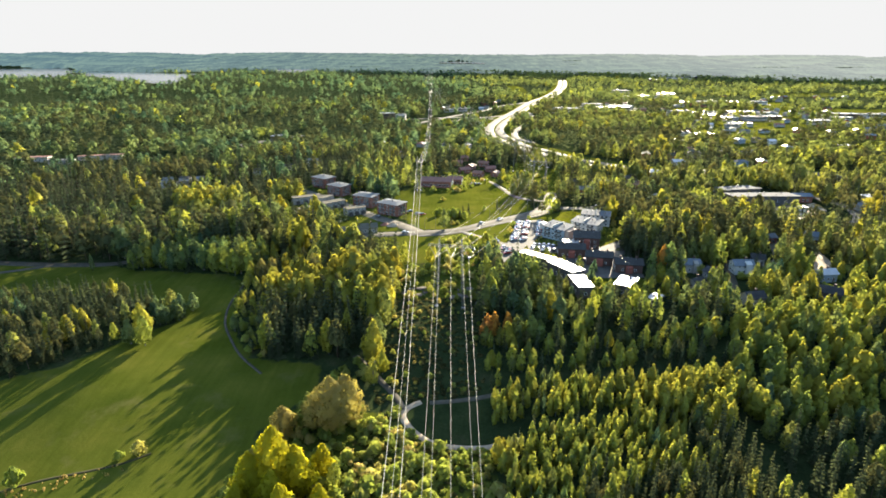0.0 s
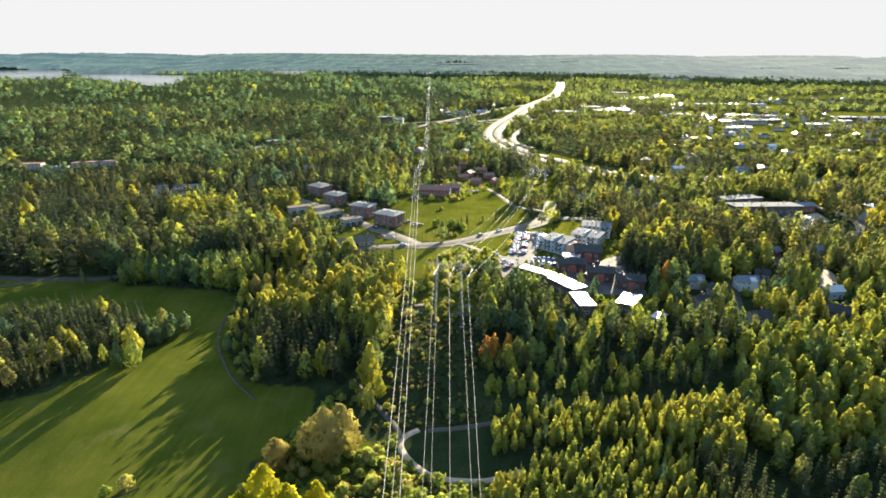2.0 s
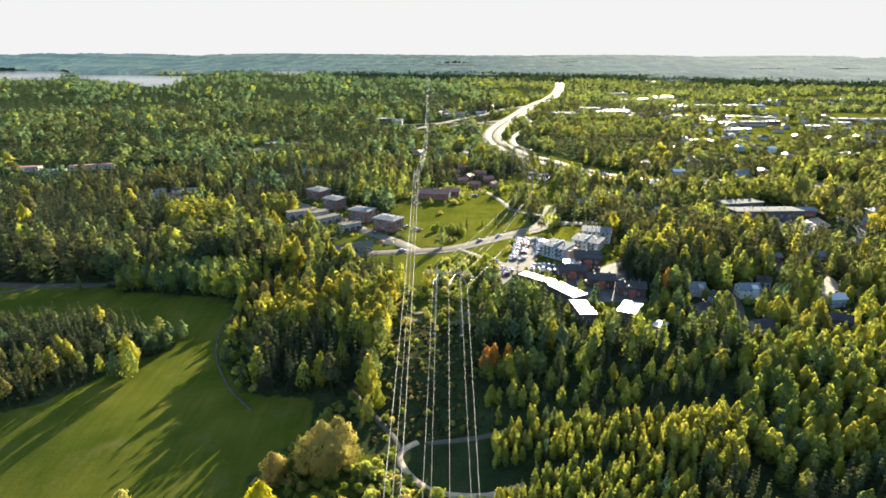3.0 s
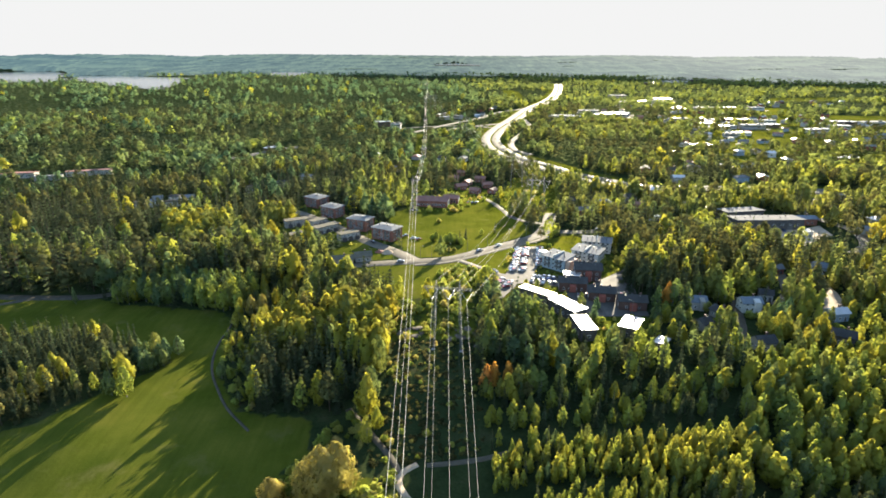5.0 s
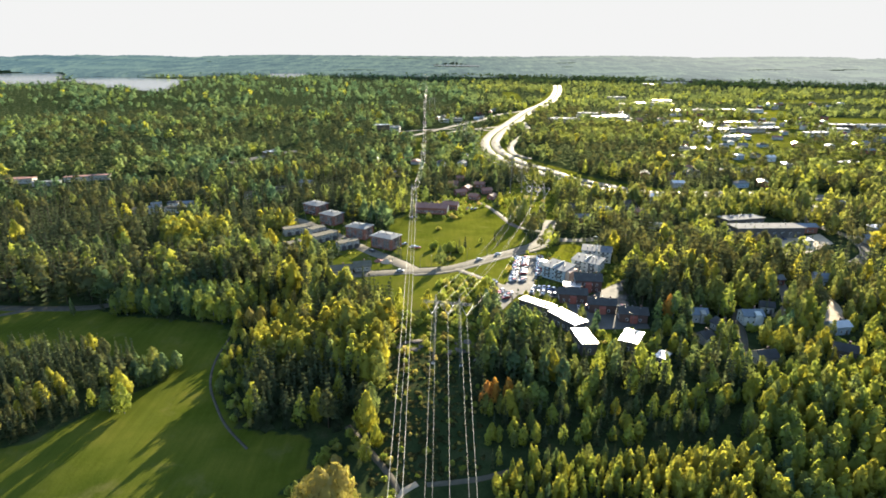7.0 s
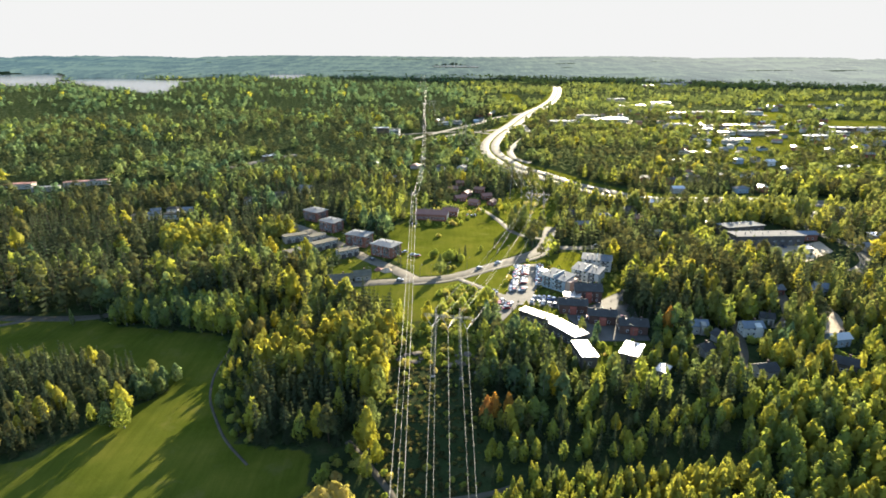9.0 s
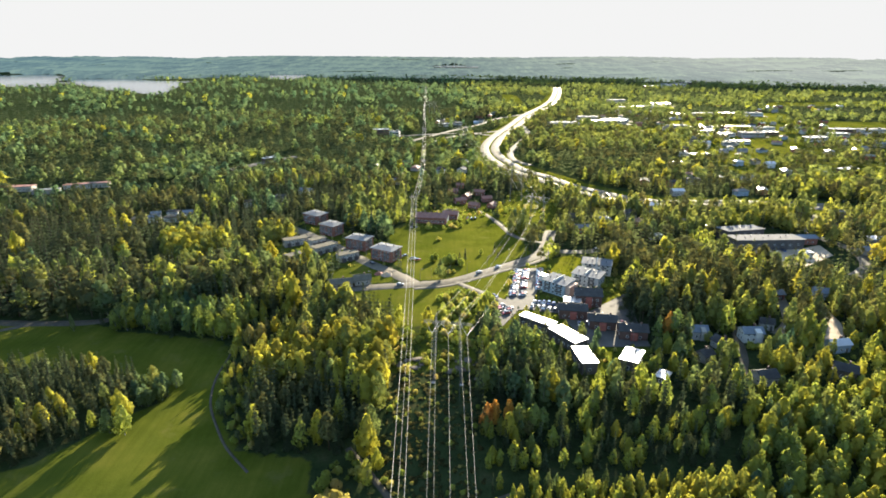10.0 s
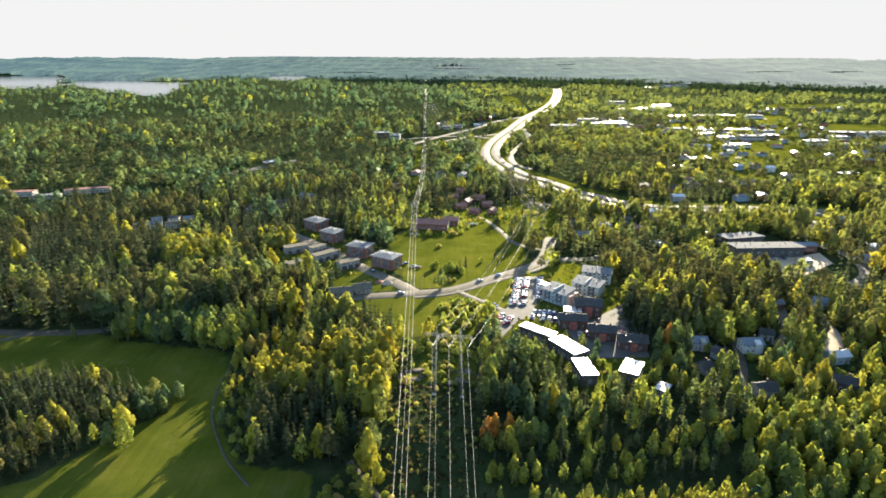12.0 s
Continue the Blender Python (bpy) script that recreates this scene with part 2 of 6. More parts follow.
    l.new(k.outputs[0], b.inputs["Normal"])
    return m


def ridge_material():
    """Far woods and fields, with blue haze painted in as a glow of their own."""
    m, n, l = material("far_ridge")
    b = n["Principled BSDF"]
    at = n.new("ShaderNodeAttribute")
    at.attribute_name = "stand"
    grain = n.new("ShaderNodeMapping")
    grain.inputs["Scale"].default_value = (0.013, 0.0026, 0.0)
    l.new(n.new("ShaderNodeNewGeometry").outputs["Position"], grain.inputs[0])
    trees = ramp_of(n, l, noise_of(n, l, 1.0, 6, 0.72, grain.outputs[0]), [(0.36, (0.01, 0.018, 0.018)), (0.5, (0.03, 0.044, 0.035)), (0.64, (0.075, 0.092, 0.055))])
    col = mixed(n, l, "MIX", at.outputs["Fac"], (0.06, 0.078, 0.05), trees)
    l.new(col, b.inputs["Base Color"])
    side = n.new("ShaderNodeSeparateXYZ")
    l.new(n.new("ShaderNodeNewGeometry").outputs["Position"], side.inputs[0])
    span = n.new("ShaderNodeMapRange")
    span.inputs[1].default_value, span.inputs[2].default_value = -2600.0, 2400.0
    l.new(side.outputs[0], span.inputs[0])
    # painted haze: emission runs from blue on the left to pale below the sun
    haze_glow = ramp_of(n, l, span.outputs[0], [(0.0, (0.02, 0.036, 0.045)), (0.5, (0.03, 0.04, 0.04)), (0.9, (0.088, 0.09, 0.084))])
    l.new(mixed(n, l, "ADD", 0.4, haze_glow, col), b.inputs["Emission Color"])
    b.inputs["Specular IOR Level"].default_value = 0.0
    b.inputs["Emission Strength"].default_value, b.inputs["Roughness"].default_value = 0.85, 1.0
    return m


def sky_material():
    m, n, l = material("white_sky")
    e = n.new("ShaderNodeEmission")
    e.inputs["Color"].default_value, e.inputs["Strength"].default_value = (0.997, 1.0, 0.995, 1), 0.1715
    l.new(e.outputs[0], n["Material Output"].inputs[0])
    return m


WATER, GROUND, RIDGE, SKY_WHITE = water_material(), ground_material(), ridge_material(), sky_material()


# ---- the lie of the land ----
# Heights of the land at known places: x, y, z
LAND_NEAR = [
    (-82, 195, 4.3), (-93, 219, 5.4), (-117, 227, 4.5), (-190, 291, -1), (-60, 110, 2), (-150, 120, -2), (-11, 154, 3),
    (5, 100, 5), (100, 125, 7), (2, 215, 11), (40, 190, 8), (-13, 323, 11.6), (22, 263, 15), (60, 232, 16.2), (80, 228, 16.2),
    (70, 265, 16), (60, 305, 14.5), (125, 240, 18), (150, 215, 18.5), (170, 247, 20.5), (-90, 250, 8),
]
LAND_FAR = [
    (78, 392, 14), (-32, 385, 10.6), (-3, 400, 8.2), (42, 440, 6), (85, 345, 14), (230, 375, 18), (-8, 460, 10), (43, 510, 4), (-250, 500, 0), (0, -200, 4), (-230, 704, 4),
    (300, 700, 10), (92, 900, 8), (-600, 1000, 10), (700, 1000, 12), (0, 1900, 20), (-1300, 2300, 31), (-1000, 1800, 30), (-1900, 1900, 31), (-730, 1620, 31), (-1150, 1740, 31), (-690, 1850, 31),
]


def height(x, y):
    """Height of the ground: a smooth blend of the known places that climbs towards the horizon."""
    x, y = np.asarray(x, float), np.asarray(y, float)
    top, low = 0.0, 0.0
    for ax, ay, az in LAND_NEAR + LAND_FAR:
        reach = 18 + 0.12 * math.hypot(ax, ay - 200)
        w = 1 / ((x - ax) ** 2 + (y - ay) ** 2 + reach ** 2) ** 2
        top, low = top + w * az, low + w
    d = np.hypot(x, y)
    far = np.clip((d - 2500) / 2400, 0, 1)
    near = top / low
    roll = 3.0 * np.sin(x / 190 + 1.3) * np.cos(y / 240) * np.clip((d - 500) / 700, 0, 1)
    return near * (1 - far) + far * (31 + 57 * far) + roll * (1 - far)


# ---- the plan: fields, roads, waters ----
FIELD = [(-185, 166), (-156, 174), (-140, 181), (-130, 192), (-122, 206), (-109, 218), (-114, 226), (-137, 236), (-160, 242), (-182, 245), (-213, 242), (-250, 238), (-330, 240), (-330, 300), (-245, 299), (-180, 295), (-164, 284), (-130, 271), (-104, 264),
         (-94, 250), (-90, 231), (-86, 209), (-70, 186), (-46, 183), (-41, 166), (-53, 151), (-60, 134), (-57, 115), (-62, 96), (-66, 40), (-230, 40), (-230, 150)]
MEADOW = [(-32, 368), (-14, 328), (8, 330), (32, 347), (60, 368), (59, 412), (48, 456), (24, 466), (10, 450), (-16, 450), (-37, 434)]
VERGE = [(-68, 312), (-14, 318), (8, 324), (31, 295), (23, 275), (17, 262), (-22, 266), (-34, 276), (-50, 288), (-68, 292)]
CORRIDOR = [(-30, 40), (-27, 118), (-25, 163), (-20, 197), (-22, 262), (19, 262), (14, 196), (16, 162), (16, 117), (16, 40)]
LINE_STRIP = [(57, 412), (50, 469), (58, 520), (72, 575), (92, 585), (108, 535), (102, 483), (84, 418)]
GREENS = [[(9, 329), (32, 343), (48, 346), (35, 294)], [(-60, 322), (-22, 326), (-52, 360), (-66, 345)], [(70, 300), (98, 350), (84, 366), (64, 352)], [(40, 455), (10, 470), (20, 500), (50, 480)]]
FAR_FIELDS = [[(578, 1118), (668, 1118), (770, 1290), (700, 1330)], [(650, 985), (742, 945), (860, 1100), (760, 1140)], [(418, 1062), (528, 1070), (548, 1160), (452, 1138)], [(160, 1480), (215, 1480), (225, 1700), (190, 1760)], [(880, 1560), (1200, 1580), (1150, 1500), (820, 1470)]]
BLOCK_YARD = [(30, 296), (48, 346), (66, 346), (74, 322), (104, 338), (108, 320), (96, 290), (88, 258), (92, 236), (84, 216), (54, 214), (40, 246), (26, 262), (22, 266)]
HALL_YARD = [(176, 350), (180, 322), (240, 318), (250, 350), (252, 384), (236, 412), (190, 404)]
WEST_CLEARING = [(-258, 474), (-210, 478), (-208, 510), (-256, 510)]
WEST_STRIP = [(-248, 690), (-234, 714), (-214, 748), (-190, 780)]
HOUSE_YARD = [(105, 256), (116, 262), (152, 264), (186, 290), (204, 290), (182, 226), (160, 204), (120, 204), (106, 230)]
ROW_YARD = [(-112, 358), (-52, 352), (-48, 372), (-70, 400), (-92, 424), (-118, 400)]
APT_YARD = [(-112, 455), (-86, 408), (-62, 380), (-44, 352), (-20, 358), (-30, 392), (-66, 428), (-92, 468)]
LOW_YARD = [(-66, 308), (-36, 316), (-34, 334), (-64, 330)]
BRICK_YARD = [(-20, 446), (12, 436), (46, 486), (48, 530), (16, 532), (-20, 472)]
LAKE = [(-3300, 1880), (-1401, 1870), (-1313, 1895), (-1240, 1919), (-1300, 2060), (-1240, 2050), (-1135, 1925), (-1070, 1889), (-983, 1750), (-887, 1706), (-826, 1634), (-749, 1568), (-726, 1583), (-850, 1986), (-909, 2103), (-919, 2259), (-1033, 2302), (-1137, 2346), (-1236, 2449), (-1355, 2499), (-1471, 2462),
        (-1360, 2200), (-1420, 2230), (-1500, 2430), (-1674, 2701), (-1851, 2956), (-1966, 2921), (-3300, 2851)]
POND = [(-675, 2380), (-540, 2360), (-620, 2900), (-820, 2940)]
FAR_LAKE = [(-38, 4050), (124, 4385), (268, 3786), (234, 3539), (-17, 3645)]
TOWN = [(330, 640), (470, 560), (700, 640), (900, 900), (1000, 1120), (700, 1140), (470, 1150), (330, 1000)]

MAIN_ROAD = [(-78, 313), (-60, 316), (-38, 318), (-14, 321), (7, 325), (32, 340), (59, 360), (69, 375), (77, 398), (84, 425)]
EAST_ROAD = [(69, 375), (90, 371), (108, 375), (130, 384)]
APT_ROAD = [(-14, 322), (-26, 338), (-50, 366), (-69, 391), (-90, 416), (-118, 446)]
SIDE_PATH = [(8, 326), (21, 308), (33, 292)]
HOUSE_PATH = [(75, 388), (58, 408), (49, 453), (41, 484), (34, 500)]
ROAD_WALK = [(-14, 315), (7, 319), (34, 335), (62, 354), (74, 372)]
HIGHWAY = [(420, 2100), (378, 1881), (311, 1592), (250, 1401), (192, 1258), (139, 1089), (97, 954), (76, 853), (73, 777), (80, 724), (94, 669), (115, 630), (132, 587), (151, 558), (170, 527), (198, 503), (240, 496), (330, 480)]
RAMP_A = [(-45, 905), (-33, 924), (16, 1012), (75, 1104), (120, 1192), (180, 1260)]
RAMP_B = [(-5, 901), (32, 967), (94, 1012), (132, 1040)]
RAMP_C = [(-60, 960), (-5, 985), (50, 990), (100, 960)]
SLIP = [(157, 1088), (150, 978), (105, 827), (96, 746), (112, 700)]
WEST_ROAD = [(-330, 303), (-254, 298), (-236, 297), (-205, 297), (-180, 300), (-150, 318)]
WEST_TRACK = [(-260, 270), (-229, 288), (-216, 296)]
FIELD_PATH = [(-97, 262), (-95, 249), (-95, 232), (-91, 215), (-83, 200), (-75, 188), (-64, 176)]
DRIVE = [(192, 296), (187, 278), (180, 253), (169, 236)]
LANE_A = [(176, 290), (172, 279), (162, 257), (150, 246)]
LANE_B = [(141, 276), (139, 268), (128, 232), (120, 216)]
HALL_ROAD = [(300, 450), (262, 400), (266, 364), (255, 335), (236, 318)]
LOOP_A = [(-32, 186), (-18, 168), (-13, 159), (-12, 155)]
LOOP_B = [(-7, 161), (-11, 158), (-12.5, 154), (-10, 148), (-4, 141), (3, 138), (13, 137), (24, 140)]
LOOP_C = [(-4, 160.5), (15, 161.5), (26, 164)]
DITCH_A = [(-150, 114), (-128, 120), (-115, 125), (-108, 127), (-99, 129), (-90, 132), (-84, 136)]


def inside(x, y, poly):
    x, y = np.asarray(x, float), np.asarray(y, float)
    out = np.zeros(x.shape, bool)
    for (ax, ay), (bx, by) in zip(poly, poly[1:] + poly[:1]):
        if ay != by:
            out ^= ((ay > y) != (by > y)) & (x < (bx - ax) * (y - ay) / (by - ay) + ax)
    return out


def off_line(x, y, line):
    """Distance from a line of points."""
    x, y = np.asarray(x, float), np.asarray(y, float)
    best = np.full(x.shape, 1e9)
    for (ax, ay), (bx, by) in zip(line, line[1:]):
        dx, dy = bx - ax, by - ay
        k = np.clip(((x - ax) * dx + (y - ay) * dy) / (dx * dx + dy * dy), 0, 1)
        best = np.minimum(best, np.hypot(x - ax - k * dx, y - ay - k * dy))
    return best


def signed(x, y, poly):
    d = off_line(x, y, poly + poly[:1])
    return np.where(inside(x, y, poly), d, -d)


def spline(line, step=3.0):
    """A smooth line through the points, with its points about a step apart."""
    p = [Vector((*a, 0)) for a in line]
    p = [2 * p[0] - p[1]] + p + [2 * p[-1] - p[-2]]
    out = []
    for a, b, c, d in zip(p, p[1:], p[2:], p[3:]):
        n = max(2, int((c - b).length / step))
        for i in range(n):
            t = i / n
            out.append(0.5 * ((2 * b) + (c - a) * t + (2 * a - 5 * b + 4 * c - d) * t * t + (3 * b - a - 3 * c + d) * t ** 3))
    return [(v.x, v.y) for v in out + [p[-2]]]


# ---- the ground: one sheet, finer near the walk ----
def spaced(reach, first, fine_to, grow):
    out, v, s = [0.0], 0.0, first
    while v < reach:
        v += s
        out.append(v)
        if v > fine_to:
            s *= grow
    return out


_right = spaced(5600, 5.0, 260, 1.045)
GX = np.array([-v for v in _right[:0:-1]] + _right)
GY = np.array([-700.0, -400.0, -200.0, -100.0, -40.0] + spaced(5100, 5.0, 480, 1.03))
_X, _Y = np.meshgrid(GX, GY)
GZ = height(_X, _Y)
for lake, level in ((LAKE, 30.0), (POND, 33.0), (FAR_LAKE, 50.0)):
    GZ = np.where(inside(_X, _Y, lake), np.minimum(GZ, level - 3), GZ)


def ground(x, y):
    """Height of the ground sheet itself."""
    x, y = np.asarray(x, float), np.asarray(y, float)
    i = np.clip(np.searchsorted(GX, x) - 1, 0, len(GX) - 2)
    j = np.clip(np.searchsorted(GY, y) - 1, 0, len(GY) - 2)
    u, v = (x - GX[i]) / (GX[i + 1] - GX[i]), (y - GY[j]) / (GY[j + 1] - GY[j])
    return (GZ[j, i] * (1 - u) + GZ[j, i + 1] * u) * (1 - v) + (GZ[j + 1, i] * (1 - u) + GZ[j + 1, i + 1] * u) * v


def quad_mesh(name, verts, quads, mats, tone=None, index=None, key="tone", smooth=False):
    """A mesh of quads from arrays, with a value for each point under a key."""
    verts, quads = np.asarray(verts, np.float32), np.asarray(quads, np.int32)
    me = bpy.data.meshes.new(name)
    me.vertices.add(len(verts))
    me.vertices.foreach_set("co", verts.ravel())
    me.loops.add(quads.size)
    me.loops.foreach_set("vertex_index", quads.ravel())
    me.polygons.add(len(quads))
    me.polygons.foreach_set("loop_start", np.arange(0, quads.size, 4, dtype=np.int32))
    if index is not None:
        me.polygons.foreach_set("material_index", np.asarray(index, np.int32))
    if smooth:
        me.polygons.foreach_set("use_smooth", np.ones(len(quads), bool))
    for m in mats:
        me.materials.append(m)
    if tone is not None:
        me.attributes.new(key, "FLOAT", "POINT").data.foreach_set("value", np.asarray(tone, np.float32))
    me.update(calc_edges=True)
    return me


meadow = np.full(_X.shape, -50.0)
for p in [FIELD, MEADOW, VERGE, LINE_STRIP] + GREENS + FAR_FIELDS:
    meadow = np.maximum(meadow, signed(_X, _Y, p))
meadow = np.maximum(meadow, 9 - off_line(_X, _Y, HIGHWAY) * 0.35)
for p in ([(-28, 440), (-30, 650), (-36, 900), (-22, 900), (-16, 650), (-14, 440)], [(-60, 60), (-58, 115), (-58, 134), (-50, 151), (-38, 166), (-24, 158), (0, 139), (15, 136), (16, 60)], [(-22, 226), (-22, 264), (19, 262), (17, 226)], TOWN, ROW_YARD, APT_YARD, BRICK_YARD, BLOCK_YARD):
    meadow = np.maximum(meadow, np.minimum(signed(_X, _Y, p), 0.4))
_w, _h = len(GX), len(GY)
_i = (np.arange(_h - 1)[:, None] * _w + np.arange(_w - 1)[None]).ravel()
ground_ob = new("ground", quad_mesh("ground", np.stack([_X.ravel(), _Y.ravel(), GZ.ravel()], 1), np.stack([_i, _i + 1, _i + _w + 1, _i + _w], 1), [GROUND],
                                    np.clip(0.5 + meadow.ravel() / 5, 0, 1), key="meadow", smooth=True))
tagged(ground_ob, "rolling ground of forest floor, mown fields and grassy meadows", "ground", kind="structure")

ROADS = []


def road(name, line, width, mat, label, lift=0.25, kind_of="road", edge=0.0):
    """A strip that follows the ground, with sloping shoulders."""
    pts = spline(line)
    v, q, shoulder = [], [], min(1.6, width * 0.3)
    for i, (x, y) in enumerate(pts):
        ax, ay = pts[max(i - 1, 0)]
        bx, by = pts[min(i + 1, len(pts) - 1)]
        n = math.hypot(bx - ax, by - ay)
        nx, ny = (by - ay) / n, -(bx - ax) / n
        wob = 1 + 0.04 * math.sin(i * 1.7) + 0.03 * math.sin(i * 0.6)
        zs = [float(ground(x + nx * s * width * 0.5, y + ny * s * width * 0.5)) for s in (-1, 0, 1)]
        z = max(zs[1], 0.5 * (zs[0] + zs[2])) + lift
        for s, dz in ((-0.5 - shoulder / width, -0.35 - lift), (-0.5, 0), (0, 0.05), (0.5, 0), (0.5 + shoulder / width, -0.35 - lift)):
            side = zs[0] * 0.5 + zs[1] * 0.5 if s < 0 else zs[2] * 0.5 + zs[1] * 0.5
            v.append((x + nx * s * width * wob, y + ny * s * width * wob, max(z, side + lift) + dz))
        if i:
            q += [(5 * i - 5 + k, 5 * i + k, 5 * i + k + 1, 5 * i - 4 + k) for k in range(4)]
    ROADS.append((line, width))
    ob = new(name, quad_mesh(name, v, q, [mat], smooth=False))
    return tagged(ob, label, kind_of, kind="structure")


def beside(line, off):
    pts = spline(line, 25)
    out = []
    for i, (x, y) in enumerate(pts):
        ax, ay = pts[max(i - 1, 0)]
        bx, by = pts[min(i + 1, len(pts) - 1)]
        n = math.hypot(bx - ax, by - ay)
        out.append((x + (by - ay) / n * off, y - (bx - ax) / n * off))
    return out


road("road", MAIN_ROAD, 7.0, ASPHALT, "grey asphalt street curving past the green meadow")
road("road", EAST_ROAD, 6.0, ASPHALT, "grey asphalt side street between trees", 0.22)
road("road", APT_ROAD, 7.5, ASPHALT, "grey asphalt street along the brick apartment houses", 0.22)
road("footpath", SIDE_PATH, 3.2, ASPHALT, "pale grit footpath crossing the green verge", 0.2, "footpath")
road("footpath", HOUSE_PATH, 3.4, ASPHALT, "pale footpath between the meadow and the trees", 0.2, "footpath")
road("footpath", ROAD_WALK, 2.6, ASPHALT, "pale footpath along the street", 0.2, "footpath")
for off in (-7.5, 7.5):
    road("road", beside(HIGHWAY, off), 10.5, ASPHALT, "wide sunlit carriageway of the motorway", 0.55)
for line in (RAMP_A, RAMP_B, RAMP_C, SLIP):
    road("road", line, 7.0, ASPHALT, "curved asphalt slip road of the motorway junction", 0.5)
road("road", WEST_ROAD, 5.0, PATHGREY, "grey road along the edge of the field", 0.3)
road("footpath", WEST_TRACK, 2.6, PATHGREY, "narrow grey path on the field", 0.22, "footpath")
road("footpath", FIELD_PATH, 0.8, PATHGREY, "narrow grey footpath along the wood's edge", 0.2, "footpath")
road("road", WEST_STRIP, 9.0, LOT, "pale straight road cut through the woods", 1.2)
road("road", DRIVE, 6.0, GRAVEL, "sandy gravel drive between the houses", 0.25)
road("road", LANE_A, 4.0, ASPHALT, "narrow asphalt lane between the houses", 0.22)
# darker grit in place of asphalt: this lane's shade is put into the colour
road("road", LANE_B, 2.8, PATHGREY, "asphalt lane between the houses, its shade put into a darker colour", 0.22)
road("road", HALL_ROAD, 6.0, ASPHALT, "asphalt road round the dark hall", 0.3)
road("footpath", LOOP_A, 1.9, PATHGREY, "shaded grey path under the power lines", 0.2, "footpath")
road("footpath", LOOP_B, 1.8, GRAVEL, "bent sandy path under the power lines", 0.22, "footpath")
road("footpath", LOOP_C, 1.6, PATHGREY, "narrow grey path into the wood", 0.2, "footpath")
for line in (DITCH_A,):
    road("ditch", line, 0.9, SOIL, "dark earth ditch across the field", 0.06, "ditch")


def sheet(name, poly, mat, label, lift, level=None, kind_of="pavement"):
    """A flat patch inside an outline, cut to a grid that follows the ground."""
    bm = bmesh.new()
    f = bm.faces.new([bm.verts.new((x, y, 0)) for x, y in poly])
    if f.normal.z < 0:
        f.normal_flip()
    if level is None:
        xs, ys = [p[0] for p in poly], [p[1] for p in poly]
        for axis, lo, hi, grid in (((1, 0, 0), min(xs), max(xs), GX), ((0, 1, 0), min(ys), max(ys), GY)):
            for g in grid:
                if lo < g < hi:
                    bmesh.ops.bisect_plane(bm, geom=bm.verts[:] + bm.edges[:] + bm.faces[:], plane_co=Vector(axis) * float(g), plane_no=axis)
    bmesh.ops.triangulate(bm, faces=bm.faces)
    for v in bm.verts:
        v.co.z = level if level is not None else float(ground(v.co.x, v.co.y)) + lift
    bm.normal_update()
    me = bpy.data.meshes.new(name)
    bm.to_mesh(me)
    bm.free()
    me.materials.append(mat)
    return tagged(new(name, me), label, kind_of, kind="structure")


PARK_A = [(35, 293), (46, 340), (63, 341), (58, 318), (49, 291)]
PARK_B = [(22, 264), (32, 294), (48, 292), (60, 288), (74, 276), (70, 270), (46, 280), (40, 280), (30, 262)]
HALL_APRON = [(183, 350), (196, 336), (214, 331), (246, 352), (250, 372), (236, 366), (190, 364), (186, 384), (180, 380)]
COURT = [(60, 268), (74, 276), (100, 300), (94, 262), (92, 240), (66, 240)]
for poly in (PARK_A, PARK_B):
    sheet("pavement", poly, LOT, "sunlit asphalt car park with painted bays", 0.3)
sheet("pavement", HALL_APRON, GRAVEL, "pale gravel yard in front of the hall", 0.3)
sheet("pavement", COURT, LOT, "shaded asphalt court between the row houses", 0.28)
sheet("water", LAKE, WATER, "calm bright lake between wooded shores", 0, 30.0, "water")
sheet("water", POND, WATER, "small bright lake in the far woods", 0, 33.0, "water")
sheet("water", FAR_LAKE, WATER, "narrow bright lake near the horizon", 0, 50.0, "water")

# wooded land at the very edge of the view: one rolling sheet of treetops up to the horizon
_rr = np.random.default_rng(11)
_d = np.concatenate([[2705.0], np.geomspace(2710, 4940, 90), [5000.0]])
_A, _D = np.meshgrid(np.radians(np.linspace(-46, 46, 620)), _d)
_x, _y = _D * np.sin(_A), _D * np.cos(_A)
_wet = np.zeros(_x.shape, bool)
for lake in (LAKE, POND, FAR_LAKE):
    _wet |= inside(_x.ravel(), _y.ravel(), lake).reshape(_x.shape)
# stands of forest, with fields and felled strips between them
_patch = np.sin(_x / 210 + 1.1 * np.sin(_y / 130) + 0.7) + np.sin(_y / 75 + 1.3 * np.sin(_x / 330)) + 0.8 * np.sin(_x / 90 - _y / 60 + 2.0) + 0.7 * np.sin(_y / 38 + _x / 150)
_stand = np.clip(_patch * 1.6 + 1.6, 0, 1)
_roll = 5 * np.sin(_x / 420 + 1.0 + 0.6 * np.sin(_y / 310)) * np.sin(_y / 160) + _rr.uniform(-2.6, 2.6, _x.shape) * _stand
_z = ground(_x, _y) + np.where(_wet, -14.0, 1.0 + 11.0 * _stand + _roll)
_z[0] -= 30
_z[-1] -= 60
_k = (np.arange(1, len(_d))[:, None] * 620 + np.arange(1, 620)[None]).ravel()
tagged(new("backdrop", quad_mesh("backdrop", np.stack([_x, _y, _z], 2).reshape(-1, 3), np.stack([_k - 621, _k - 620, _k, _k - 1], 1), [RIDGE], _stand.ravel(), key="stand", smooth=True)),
       "blue-green wooded land towards the horizon with a painted haze glow", "backdrop", kind="structure")


